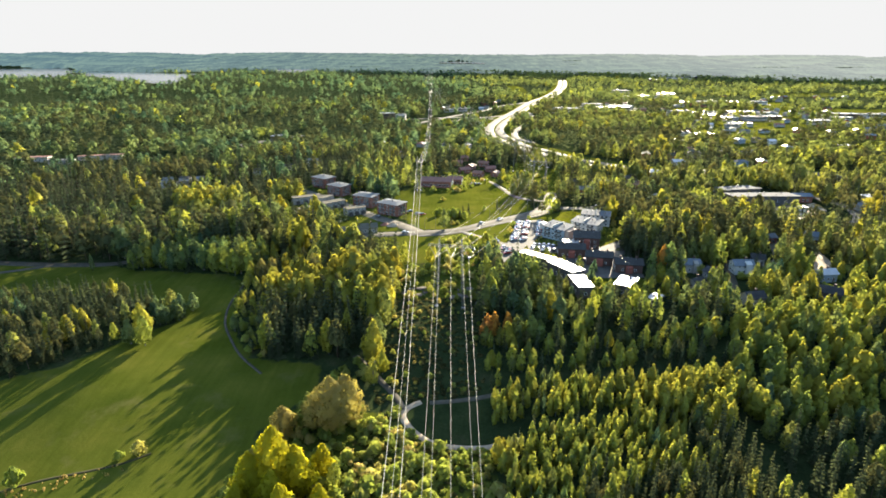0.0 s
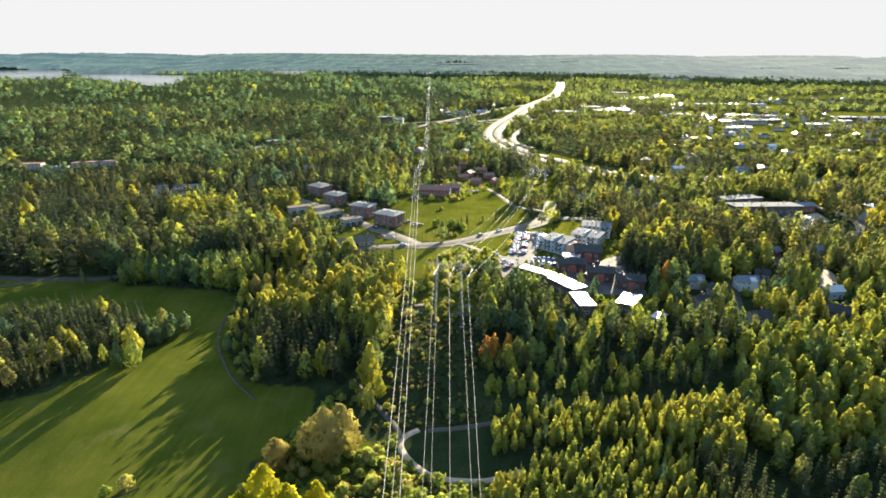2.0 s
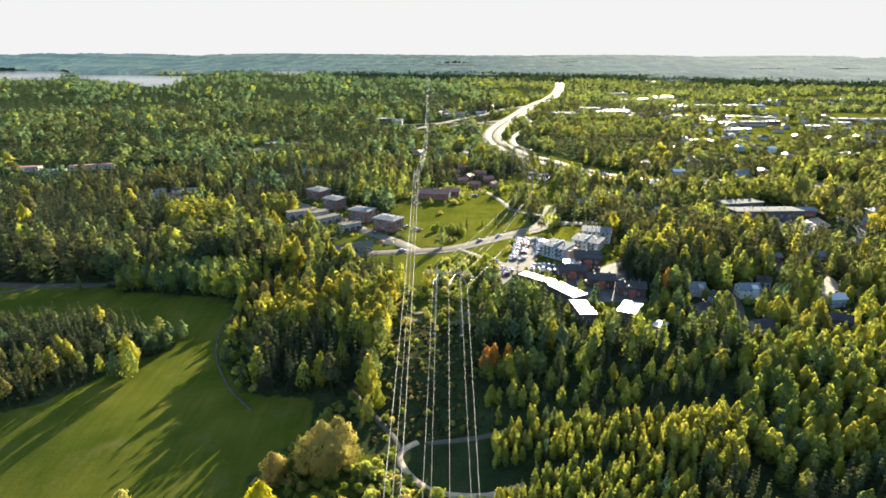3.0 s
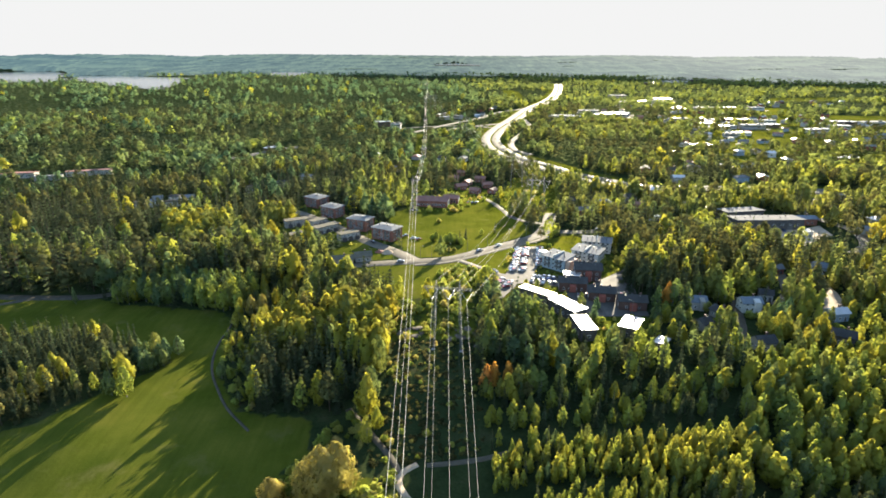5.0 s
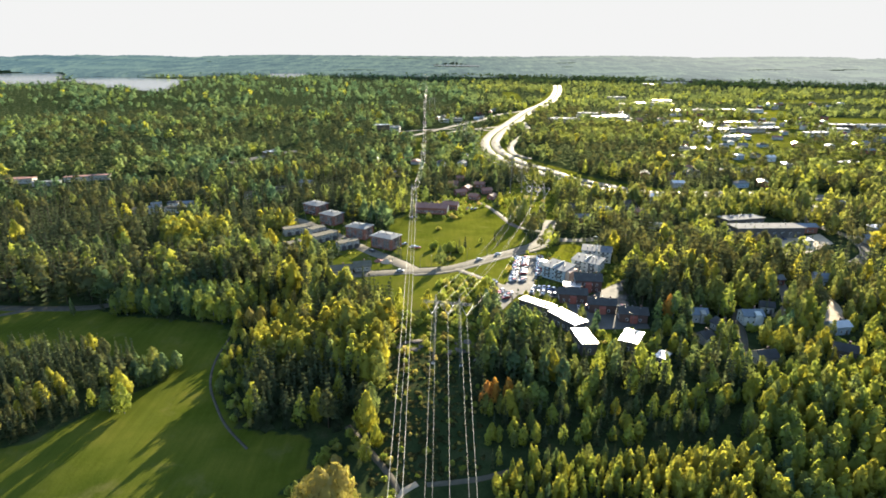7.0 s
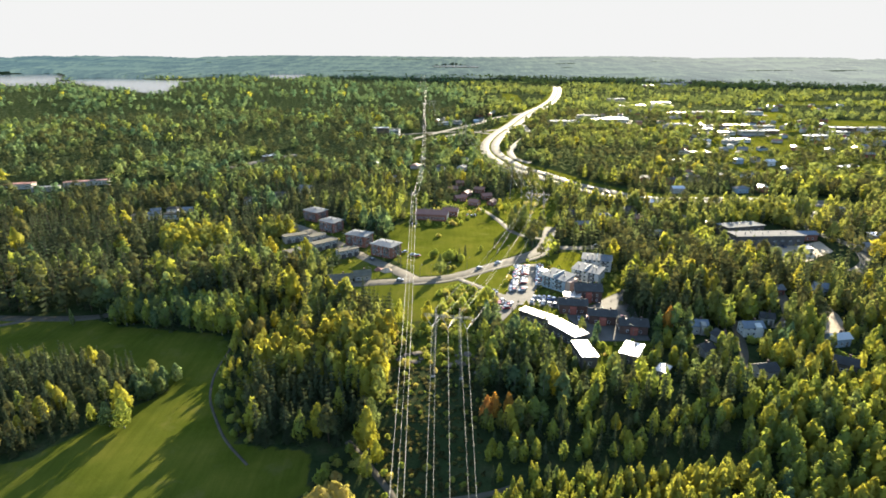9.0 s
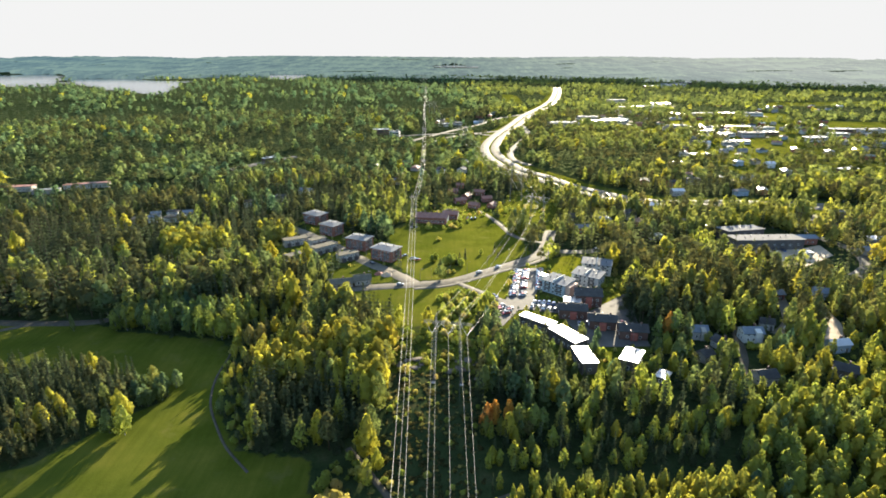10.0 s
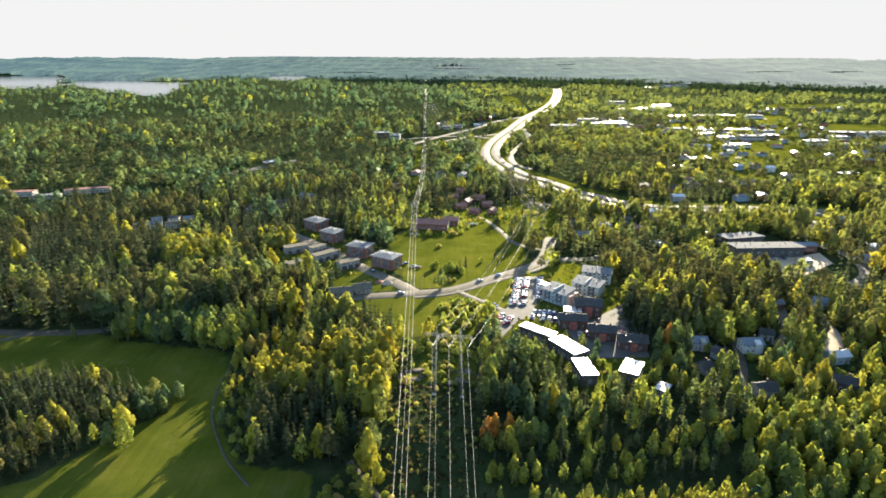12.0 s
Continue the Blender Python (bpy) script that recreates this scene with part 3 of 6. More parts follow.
# the white hazy sky low over the horizon
_a = np.radians(np.linspace(-56, 56, 57))
_v = np.concatenate([np.stack([4958 * np.sin(_a), 4958 * np.cos(_a), np.full(57, z)], 1) for z in (-60.0, 760.0)])
_k = np.arange(56)
tagged(new("sky_backdrop", quad_mesh("sky_backdrop", _v, np.stack([_k, _k + 1, _k + 58, _k + 57], 1), [SKY_WHITE])), "white hazy sky low over the horizon", "backdrop", kind="structure")


# ---- where the buildings stand: x, y, turn, length, depth, height to the eaves ----
BRICK_APARTMENTS = [(-34, 368, -31, 16, 11.5, 7.6), (-54, 390, -25, 15, 11, 7.6), (-79, 424, -34, 13.5, 11, 7.6), (-97, 455, -36, 15, 12, 7.6)]
WHITE_APARTMENTS = [(64.5, 304, -45, 14, 10, 7.0), (83, 314, -36, 15.5, 9.5, 7.0), (93, 333, -18, 16.5, 8.5, 6.8)]
DARK_ROWS = [(76, 287, -8, 13, 10, 6.4), (65, 272, -8, 13, 8, 4.8), (76, 260, -10, 12, 8, 4.6), (87, 250, -8, 12, 8, 4.4)]
BRIGHT_ROWS = [(46, 260, -42, 17, 5.5, 4.6), (56.5, 244, -58, 16, 7.5, 4.8), (59.5, 226, -84, 13, 6.4, 4.8), (78.5, 225, 58, 11, 7, 4.8), (67, 282, -10, 8, 6, 4.2), (87, 213, 50, 6, 4, 3.2)]
HALLS = [(212, 369.5, 2, 44, 13, 6.6), (207, 392, 12, 28, 12, 6.2)]
PALE_HOUSES = [(136.5, 243, 0, 8.6, 6, 4.4), (149, 253, -20, 5.6, 5, 3.4), (121, 237, -72, 6.5, 5.5, 3.0), (115, 247, -6, 7.2, 6, 4.0), (167, 231.5, 8, 8.5, 5, 3.8), (157, 212, -30, 7.5, 6, 4.0), (125, 210, 10, 7.5, 6, 3.6), (110, 228, 30, 6, 5, 3.0), (195, 286, -20, 7, 6, 3.8), (171, 285, 10, 7, 5, 3.4)]
LOW_HOUSES = [(-56, 322, 12, 13, 8, 2.9), (-44.5, 326, 14, 9, 9, 3.1)]
PALE_ROWS = [(-92, 367, 40, 15, 7, 4.6), (-77, 383, 42, 17, 7, 4.6), (-59, 367, 34, 13, 7, 4.4), (-100, 400, 28, 17, 7, 4.6), (-85, 398, 42, 11, 6, 4.4)]
SCHOOL = [(-5, 458, -9, 25, 13, 5.0), (10, 470, -9, 12, 10, 4.4)]
RED_HOUSES = [(20, 528, 20, 10, 7, 3.6), (32, 512, -30, 9, 7, 3.4), (45, 538, 10, 9, 7, 3.4), (40, 562, -15, 10, 7, 3.6), (14, 564, 15, 9, 7, 3.4), (27, 548, 60, 9, 6.5, 3.4), (22, 590, 0, 8, 7, 3.4), (48, 515, 55, 8, 6, 3.2)]
WEST_HALLS = [(-424, 586, 12, 30, 12, 4.5), (-390, 578, 16, 24, 8, 4.0), (-372, 600, 18, 24, 10, 4.5), (-352, 608, 16, 16, 9, 4.5)]
WEST_HOUSES = [(-253, 484, 14, 9, 7, 4), (-240, 486, 10, 9, 7, 4.6), (-226, 488, -8, 12, 7, 4), (-245, 499, 22, 8, 6, 4.6), (-231, 502, 5, 9, 7, 5.2), (-218, 501, 12, 8, 7, 4.6), (-150, 540, 20, 14, 8, 5), (-128, 560, -10, 12, 8, 5), (-172, 528, 10, 10, 8, 5)]
FAR_BLOCKS = [(232, 1085, 2, 54, 26, 7), (330, 1110, 4, 46, 22, 7), (300, 1180, -8, 40, 20, 6), (-95, 985, 8, 26, 14, 8), (-70, 955, -5, 16, 12, 9), (12, 1085, 10, 22, 10, 5), (36, 1100, -6, 18, 10, 5), (-215, 750, 48, 20, 9, 5),
              (345, 1144, 6, 46, 20, 6), (300, 1122, 4, 50, 18, 5), (420, 1030, 8, 34, 18, 6), (446, 1008, -6, 30, 14, 5), (470, 1000, 8, 22, 14, 6), (440, 968, 12, 30, 14, 5), (476, 960, 5, 26, 14, 6), (505, 996, -6, 44, 20, 7), (548, 985, 8, 30, 16, 6), (456, 928, 10, 26, 14, 5),
              (495, 925, -4, 36, 16, 6), (530, 935, 6, 24, 14, 5), (410, 905, 0, 28, 12, 5), (440, 852, 8, 26, 14, 5), (418, 838, -8, 18, 10, 5), (335, 742, 5, 24, 12, 5), (318, 760, 10, 16, 10, 4), (560, 868, 12, 34, 16, 6), (592, 838, 8, 30, 14, 5), (655, 950, -4, 38, 16, 7), (704, 948, 6, 46, 18, 7),
              (620, 905, 5, 28, 14, 6), (560, 1248, 4, 44, 18, 6), (612, 1252, -3, 38, 16, 6), (662, 1240, 6, 40, 16, 7), (500, 1236, 5, 34, 16, 6), (440, 1380, 0, 40, 18, 7), (478, 1400, 6, 36, 16, 7), (522, 1420, -4, 44, 18, 7), (560, 1490, 0, 50, 20, 7), (470, 1560, 5, 44, 20, 8),
              (760, 2110, 0, 60, 26, 8), (820, 2150, 6, 50, 24, 8), (880, 2200, -4, 70, 30, 9), (930, 2300, 5, 60, 26, 9), (1000, 2380, 0, 60, 26, 9), (850, 2260, 3, 40, 24, 8), (1120, 2500, 0, 60, 26, 9), (283, 688, 8, 18, 10, 4), (458, 646, 20, 22, 10, 4)]
_r = random.Random(5)
TOWN_HOUSES = []
for x0, x1, y0, y1, count in ((330, 900, 600, 1100, 130), (100, 190, 415, 480, 11), (200, 330, 480, 620, 10), (240, 420, 300, 460, 9), (-80, 40, 600, 720, 12), (-30, 120, 1120, 1300, 10), (330, 560, 1120, 1300, 14), (700, 1100, 1300, 1480, 14)):
    for _ in range(count):
        for _try in range(30):
            x, y = _r.uniform(x0, x1), _r.uniform(y0, y1)
            if all(math.hypot(x - h[0], y - h[1]) > 17 + h[3] * 0.4 for h in TOWN_HOUSES + FAR_BLOCKS) and float(off_line(x, y, HIGHWAY)) > 30 and off_line(x, y, LANE_A) > 10 and not any(inside(x, y, p) for p in FAR_FIELDS):
                TOWN_HOUSES.append((round(x), round(y), _r.choice((0, 10, -15, 80, 70)), _r.uniform(9, 13), _r.uniform(7, 9), _r.uniform(3, 5.5)))
                break
VIEW_SIDE = PALE_HOUSES[:5] + LOW_HOUSES + RED_HOUSES + BRIGHT_ROWS + WEST_HOUSES + WEST_HALLS
STANDING = BRICK_APARTMENTS + WHITE_APARTMENTS + DARK_ROWS + BRIGHT_ROWS + HALLS + PALE_HOUSES + LOW_HOUSES + PALE_ROWS + SCHOOL + RED_HOUSES + WEST_HALLS + WEST_HOUSES + FAR_BLOCKS + TOWN_HOUSES

# paved yards of the warehouses
LOTS = []
for x, y, turn, l, d, h in FAR_BLOCKS:
    if l >= 36 and y < 1900:
        c, s = math.cos(radians(turn)), math.sin(radians(turn))
        LOTS.append([(x + c * u - s * w, y + s * u + c * w) for u, w in ((-0.62 * l, -d * 0.5 - 14), (0.64 * l, -d * 0.5 - 11), (0.6 * l, d * 0.5 + 3), (-0.58 * l, d * 0.5 + 4))])
for p in LOTS:
    sheet("pavement", p, LOT, "pale paved yard of a warehouse", 0.5)

# ---- trees ----
rng = np.random.default_rng(7)


def leaf_quads(centres, normals, size, tall=1.0):
    """A bent, uneven four-sided clump of leaves at each centre."""
    n = len(centres)
    u = np.cross(normals, rng.normal(size=(n, 3)) * 0.45 + np.array([0.0, 0.0, 1.0]))
    u /= np.linalg.norm(u, axis=1)[:, None] + 1e-9
    w = np.cross(normals, u)
    s = size * rng.uniform(0.6, 1.3, (n, 1))
    out = np.empty((n, 4, 3))
    for k, (a, b) in enumerate(((1, 0), (0, 1), (-1, 0), (0, -1))):
        j = rng.uniform(0.35, 0.75, (n, 1))
        out[:, k] = centres + s * j * (a * u + b * tall * w) + normals * s * rng.uniform(-0.22, 0.22, (n, 1))
    return out.reshape(-1, 3)


def round_crown(count, size, low, wide, point=0.8, twiggy=False):
    """A leafy crown in a space one high: an uneven oval that narrows to the top, its clumps mostly at the skin."""
    t = rng.uniform(0.02, 1, count * 3)
    full = np.sin(np.pi * np.clip(t, 0, 1) ** point) ** 0.75
    keep = rng.uniform(0, 1, len(t)) < full * 0.9 + 0.12
    t, full = t[keep][:count], full[keep][:count]
    n = len(t)
    a = rng.uniform(0, 2 * math.pi, n)
    k = rng.uniform(0, 6, 6)
    lump = 1 + 0.2 * np.sin(2 * a + k[0] + 5 * t) + 0.16 * np.sin(3 * a + k[1] - 11 * t) + 0.13 * np.sin(5 * a + k[2] + 17 * t)
    r = wide * (full * lump + 0.03) * np.sqrt(rng.uniform(0.3, 1.0, n))
    lean = 0.04 * np.sin(k[3] + 2 * t)
    pts = np.stack([r * np.cos(a) + lean, r * np.sin(a), low + (1 - low) * t + rng.normal(0, 0.012, n)], 1)
    d = np.stack([np.cos(a), np.sin(a), 0.9 * (t - 0.35)], 1)
    nn = d + rng.normal(size=(n, 3)) * (0.35 if twiggy else 0.5)
    return leaf_quads(pts, nn / np.linalg.norm(nn, axis=1)[:, None], size, 1.9 if twiggy else 1.25)


def spruce_crown(tiers, arms, wide, low=0.08, fringe=0):
    """Drooping tiers of branches that narrow to a pointed top."""
    out, pts, nor = [], [], []
    for i in range(tiers):
        t = (i + 0.5) / tiers
        z = low + (0.99 - low) * t
        r = wide * (1 - t) ** 0.8 * rng.uniform(0.8, 1.1) + 0.012
        for k in range(max(3, int(arms * (1 - 0.5 * t)))):
            a = (k + rng.uniform(0, 1)) * 2 * math.pi / max(3, int(arms * (1 - 0.5 * t)))
            rr = r * rng.uniform(0.65, 1.15)
            d, s = np.array([math.cos(a), math.sin(a), 0]), np.array([-math.sin(a), math.cos(a), 0])
            root = np.array([0, 0, z + 0.03])
            tip = d * rr + np.array([0, 0, z - rr * rng.uniform(0.25, 0.55)])
            mid = d * rr * 0.55 + np.array([0, 0, z - rr * 0.05])
            wd = rr * 0.42 + 0.01
            out += [root, mid + s * wd - np.array([0, 0, wd * 0.5]), tip, mid - s * wd - np.array([0, 0, wd * 0.5])]
            for _ in range(fringe):
                pts.append(root + (tip - root) * rng.uniform(0.4, 1.05) + s * wd * rng.uniform(-0.9, 0.9))
                nn = d * 0.8 + rng.normal(size=3) * 0.5
                nor.append(nn / np.linalg.norm(nn))
    out += [np.array(p) for p in ((-0.012, 0, 0.93), (0, -0.012, 0.93), (0.012, 0, 0.93), (0, 0, 1.02))]
    v = np.array(out)
    return np.concatenate([v, leaf_quads(np.array(pts), np.array(nor), wide * 0.3)]) if fringe else v


def trunk_quads(r, top, n=5):
    v = []
    for k in range(n):
        a, b = 2 * math.pi * k / n, 2 * math.pi * (k + 1) / n
        lo = [(r * math.cos(t), r * math.sin(t), -0.05) for t in (a, b)]
        hi = [(r * 0.3 * math.cos(t), r * 0.3 * math.sin(t), top) for t in (a, b)]
        v += [lo[0], lo[1], hi[1], hi[0]]
    return np.array(v)


def limbs(r, low, wide, n=4):
    v = []
    for k in range(n):
        a = k * 2.4
        base, end = np.array([0, 0, low + 0.1 * k]), np.array([math.cos(a) * wide * 0.7, math.sin(a) * wide * 0.7, low + 0.1 * k + 0.18])
        s = np.array([-math.sin(a), math.cos(a), 0]) * r * 0.5
        up = np.array([0, 0, r * 0.5])
        v += [base + s, base - s, end - s * 0.3, end + s * 0.3, base + up, base - up, end - up * 0.3, end + up * 0.3]
    return np.array(v)


def rounded(v, flat=0.6, mid=0.5, keep=0.35):
    """Turns every clump outwards and gives it the normals of the whole crown, so that it shades as one soft mass."""
    q = v.reshape(-1, 4, 3).copy()
    c = q.mean(1)
    out = np.stack([c[:, 0], c[:, 1], (c[:, 2] - mid) * flat + 0.03], 1)
    out /= np.linalg.norm(out, axis=1)[:, None] + 1e-9
    face = np.cross(q[:, 2] - q[:, 0], q[:, 3] - q[:, 1])
    face /= np.linalg.norm(face, axis=1)[:, None] + 1e-9
    back = (face * out).sum(1) < 0
    q[back] = q[back][:, ::-1]
    face[back] *= -1
    n = np.stack([q[:, :, 0], q[:, :, 1], (q[:, :, 2] - mid) * flat + 0.03], 2)
    n /= np.linalg.norm(n, axis=2)[:, :, None] + 1e-9
    n = n * (1 - keep) + face[:, None] * keep
    n /= np.linalg.norm(n, axis=2)[:, :, None] + 1e-9
    return q.reshape(-1, 3), n.reshape(-1, 3)


# crowns by kind and by how near they stand, one metre high, four shapes of each
def crown_of(kind, near):
    if kind == "spruce":
        return spruce_crown((18, 10, 7, 4)[near], (9, 6, 5, 4)[near], 0.16, 0.05, (2, 1, 0, 0)[near])
    low, wide, twiggy = {"birch": (0.1, 0.185, False), "lime": (0.08, 0.19, False), "broad": (0.06, 0.27, False), "aspen": (0.1, 0.205, False), "pine": (0.38, 0.18, False), "willow": (0.15, 0.27, True), "maple": (0.2, 0.24, False), "shrub": (0.12, 0.5, False), "heath": (0.1, 0.5, False), "straw": (0.05, 0.4, True)}[kind]
    count = (420, 190, 80, 28)[near] if kind != "pine" else (260, 110, 48, 18)[near]
    if kind == "aspen":
        count = int(count * 1.5)
    if kind in ("willow", "broad"):
        count = 2600
    size = (0.066, 0.095, 0.135, 0.21)[near] * (wide / 0.18) ** 0.8 * (0.7 if twiggy else 1)
    if kind in ("willow", "broad"):
        size *= 0.5
    return round_crown(count, size, low, wide, 0.6, twiggy)


CROWN = {(k, near): [rounded(crown_of(k, near), keep=0.5 if k in ("shrub", "heath") else (0.34, 0.22, 0.1, 0.05)[near]) for _ in range(4)] for k in ("birch", "lime", "aspen", "pine", "spruce", "shrub", "heath", "willow", "broad", "maple", "straw") for near in range(4) if not (k in ("willow", "broad", "maple", "straw") and near > (1 if k == "straw" else 0))}
for k in ("birch", "spruce"):
    CROWN[k, 4] = [rounded(round_crown(16, 0.25, 0.1, 0.18) if k == "birch" else spruce_crown(3, 4, 0.19), keep=0.08) for _ in range(5)]
for k, like in (("aspen", "birch"), ("lime", "birch"), ("pine", "spruce")):
    CROWN[k, 4] = CROWN[like, 4]
BARE = {"birch": 0.85, "lime": 0.85, "aspen": 0.8, "pine": 0.9, "spruce": 0.9, "willow": 0.6, "broad": 0.7, "maple": 0.7, "shrub": 0.5}


def wood(name, kind, near, x, y, h, tone, label, wide=1.0):
    """Many trees of one kind in one mesh."""
    if not len(x):
        return
    z = ground(x, y) - 0.1
    pick = rng.integers(0, len(CROWN[kind, near]), len(x))
    turn = rng.uniform(0, 2 * math.pi, len(x))
    fat = h * wide * rng.uniform(0.82, 1.22, len(x))
    vs, ns, ts, mi = [], [], [], []
    jobs = [(pick == k, c, 0) for k, c in enumerate(CROWN[kind, near])]
    if near < 3 and kind not in ("shrub", "straw", "heath"):
        jobs.append((np.ones(len(x), bool), rounded(trunk_quads(0.011, BARE[kind], 4), 0, 0, 0.5), 1))
    for m, (tpl, nor), mat in jobs:
        if not m.any():
            continue
        c, s, f, hh = np.cos(turn[m])[:, None], np.sin(turn[m])[:, None], fat[m][:, None], h[m][:, None]
        X = (tpl[None, :, 0] * c - tpl[None, :, 1] * s) * f + x[m][:, None]
        Y = (tpl[None, :, 0] * s + tpl[None, :, 1] * c) * f + y[m][:, None]
        Z = tpl[None, :, 2] * hh + z[m][:, None]
        vs.append(np.stack([X, Y, Z], 2).reshape(-1, 3))
        ns.append(np.stack([nor[None, :, 0] * c - nor[None, :, 1] * s, nor[None, :, 0] * s + nor[None, :, 1] * c, np.repeat(nor[None, :, 2], len(c), 0)], 2).reshape(-1, 3))
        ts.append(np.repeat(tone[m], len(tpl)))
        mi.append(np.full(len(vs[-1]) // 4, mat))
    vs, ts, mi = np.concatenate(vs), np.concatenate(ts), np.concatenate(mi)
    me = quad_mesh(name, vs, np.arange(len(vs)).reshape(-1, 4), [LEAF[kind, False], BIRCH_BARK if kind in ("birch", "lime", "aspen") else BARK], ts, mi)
    me.normals_split_custom_set_from_vertices(np.concatenate(ns))
    tagged(new(name, me), label, "forest", kind="stuff")


SINGLE = {}


def tree(kind, x, y, h, wide=1.0, label="", name=""):
    """One tree of its own: a trunk with limbs, and a crown."""
    k = int(rng.integers(0, 4))
    if (kind, k) not in SINGLE:
        c, nor = CROWN[kind, 0][k]
        t = np.concatenate([trunk_quads(0.013, BARE[kind], 6), limbs(0.012, 0.3, 0.16)])
        SINGLE[kind, k] = (quad_mesh("crown", c, np.arange(len(c)).reshape(-1, 4), [LEAF[kind, True]]),
                           quad_mesh("trunk", t, np.arange(len(t)).reshape(-1, 4), [BIRCH_BARK if kind in ("birch", "lime", "aspen") else BARK]))
        SINGLE[kind, k][0].normals_split_custom_set_from_vertices(nor)
    base = new(name or kind + "_tree")
    base.matrix_basis = pose(x, y, float(ground(x, y)) - 0.1, 0, 0, float(rng.uniform(0, 360))) @ Matrix.Diagonal((h * wide, h * wide, h, 1))
    for n, me in zip(("crown", "trunk"), SINGLE[kind, k]):
        new(n, me).parent = base
    LOOK = {"birch": "slender birch tree in fresh green spring leaf", "lime": "young birch tree in light lime-green leaf", "aspen": "tall aspen tree with yellow-green spring leaves", "spruce": "dark green pointed spruce tree",
            "pine": "tall pine tree with a grey-green crown", "willow": "broad willow tree with brownish bare twigs", "broad": "broad leafy tree with yellow-green spring leaves", "maple": "small maple tree with orange young leaves", "shrub": "leafy green shrub on open ground"}
    return tagged(base, label or LOOK[kind], "shrub" if kind == "shrub" else "tree", "trees of the wood")


EDGE = [(-62, 104), (-57, 115), (-60, 134), (-53, 151), (-41, 166), (-46, 183), (-25, 183), (-25, 163), (-27, 118), (-28, 104)]
GAPS = [[(13, 140), (32, 142.5), (56, 144), (56, 149), (32, 148), (13, 146)], [(14, 166), (92, 164), (92, 169), (14, 171)], [(84, 120), (88, 60), (93, 60), (92, 150), (86, 150)]]
NO_TREES = GAPS + [EDGE, FIELD, MEADOW, VERGE, CORRIDOR, LINE_STRIP, PARK_A, PARK_B, BLOCK_YARD, HALL_YARD, WEST_CLEARING, ROW_YARD, APT_YARD, LOW_YARD, BRICK_YARD, LAKE, POND, FAR_LAKE] + GREENS + FAR_FIELDS + LOTS


def soft(x, y, s, k):
    """Gentle patches between 0 and 1."""
    return 0.5 + 0.25 * np.sin(x / s + k) * np.cos(y / s * 0.8 - 2 * k) + 0.25 * np.sin((x + y) / s * 1.7 + 3 * k) * np.cos((x - y) / s * 1.3 + k)


def scatter(r0, r1, step, side=60):
    """Places for trees between two distances, over all that the walk can see."""
    top = 0.82 * (r1 + 60) + side
    gx, gy = np.meshgrid(np.arange(-top, top, step), np.arange(max(30, r0 * 0.6), r1, step))
    x = (gx + rng.uniform(-0.48, 0.48, gx.shape) * step).ravel()
    y = (gy + rng.uniform(-0.48, 0.48, gy.shape) * step).ravel()
    d = np.hypot(x, y - 10)
    keep = (d >= r0) & (d < r1) & (np.abs(x) < 0.8 * (y + 30) + side)
    x, y = x[keep], y[keep]
    ok = np.ones(len(x), bool)
    for p in NO_TREES:
        ok &= ~inside(x, y, p)
    for line, width in ROADS:
        ok &= off_line(x, y, line) > width / 2 + 1.8
    ok &= off_line(x, y, LEFT_LINE) > 6
    ok &= off_line(x, y, HIGHWAY) > np.where(y < 690, 32, 18)
    for line in (RAMP_A, RAMP_B, RAMP_C, WEST_STRIP):
        ok &= off_line(x, y, line) > 20
    for b in VIEW_SIDE:
        ok &= (np.abs(x - b[0]) > 0.55 * b[3] + 1) | (y > b[1]) | (y < b[1] - 17)
    for b in STANDING:
        ok &= (np.abs(x - b[0]) > 30) | (np.abs(y - b[1]) > 40) | (np.hypot(x - b[0], y - b[1]) > 0.5 * max(b[3], b[4]) + 2.5)
    ok &= ~(inside(x, y, TOWN) & (soft(x, y, 45, 1.0) < 0.48))
    return x[ok], y[ok]


LEFT_LINE = [(-21, 440), (-24, 650), (-28, 900), (-30, 1300)]
BOXES = {  # stretches of wood with a make-up of their own: x0, x1, y0, y1, share of spruce, pine, aspen, least and most height
    "field_edge": (-70, -24, 40, 104, 0.1, 0.0, 0.2, 8, 12),
    "young_stand": (16, 84, 60, 166, 0.06, 0.0, 0.03, 5.0, 9.5),
    "spruce_corner": (36, 84, 60, 120, 0.72, 0.1, 0.0, 7, 12),
    "dark_wood": (14, 98, 166, 222, 0.5, 0.05, 0.03, 8, 14.5),
    "road_wood": (-330, -106, 296, 350, 0.6, 0.1, 0.0, 15, 23),
    "copse": (-240, -108, 150, 275, 0.78, 0.14, 0.015, 8, 12),
    "field_wood": (-92, -22, 184, 300, 0.34, 0.06, 0.14, 14, 23),
    "hill_wood": (96, 190, 262, 350, 0.5, 0.3, 0.06, 12, 21),
    "east_wood": (84, 220, 60, 240, 0.1, 0.05, 0.16, 6, 10.5),
    "spruce_slope": (70, 150, 60, 138, 0.78, 0.1, 0.02, 8, 12),
}


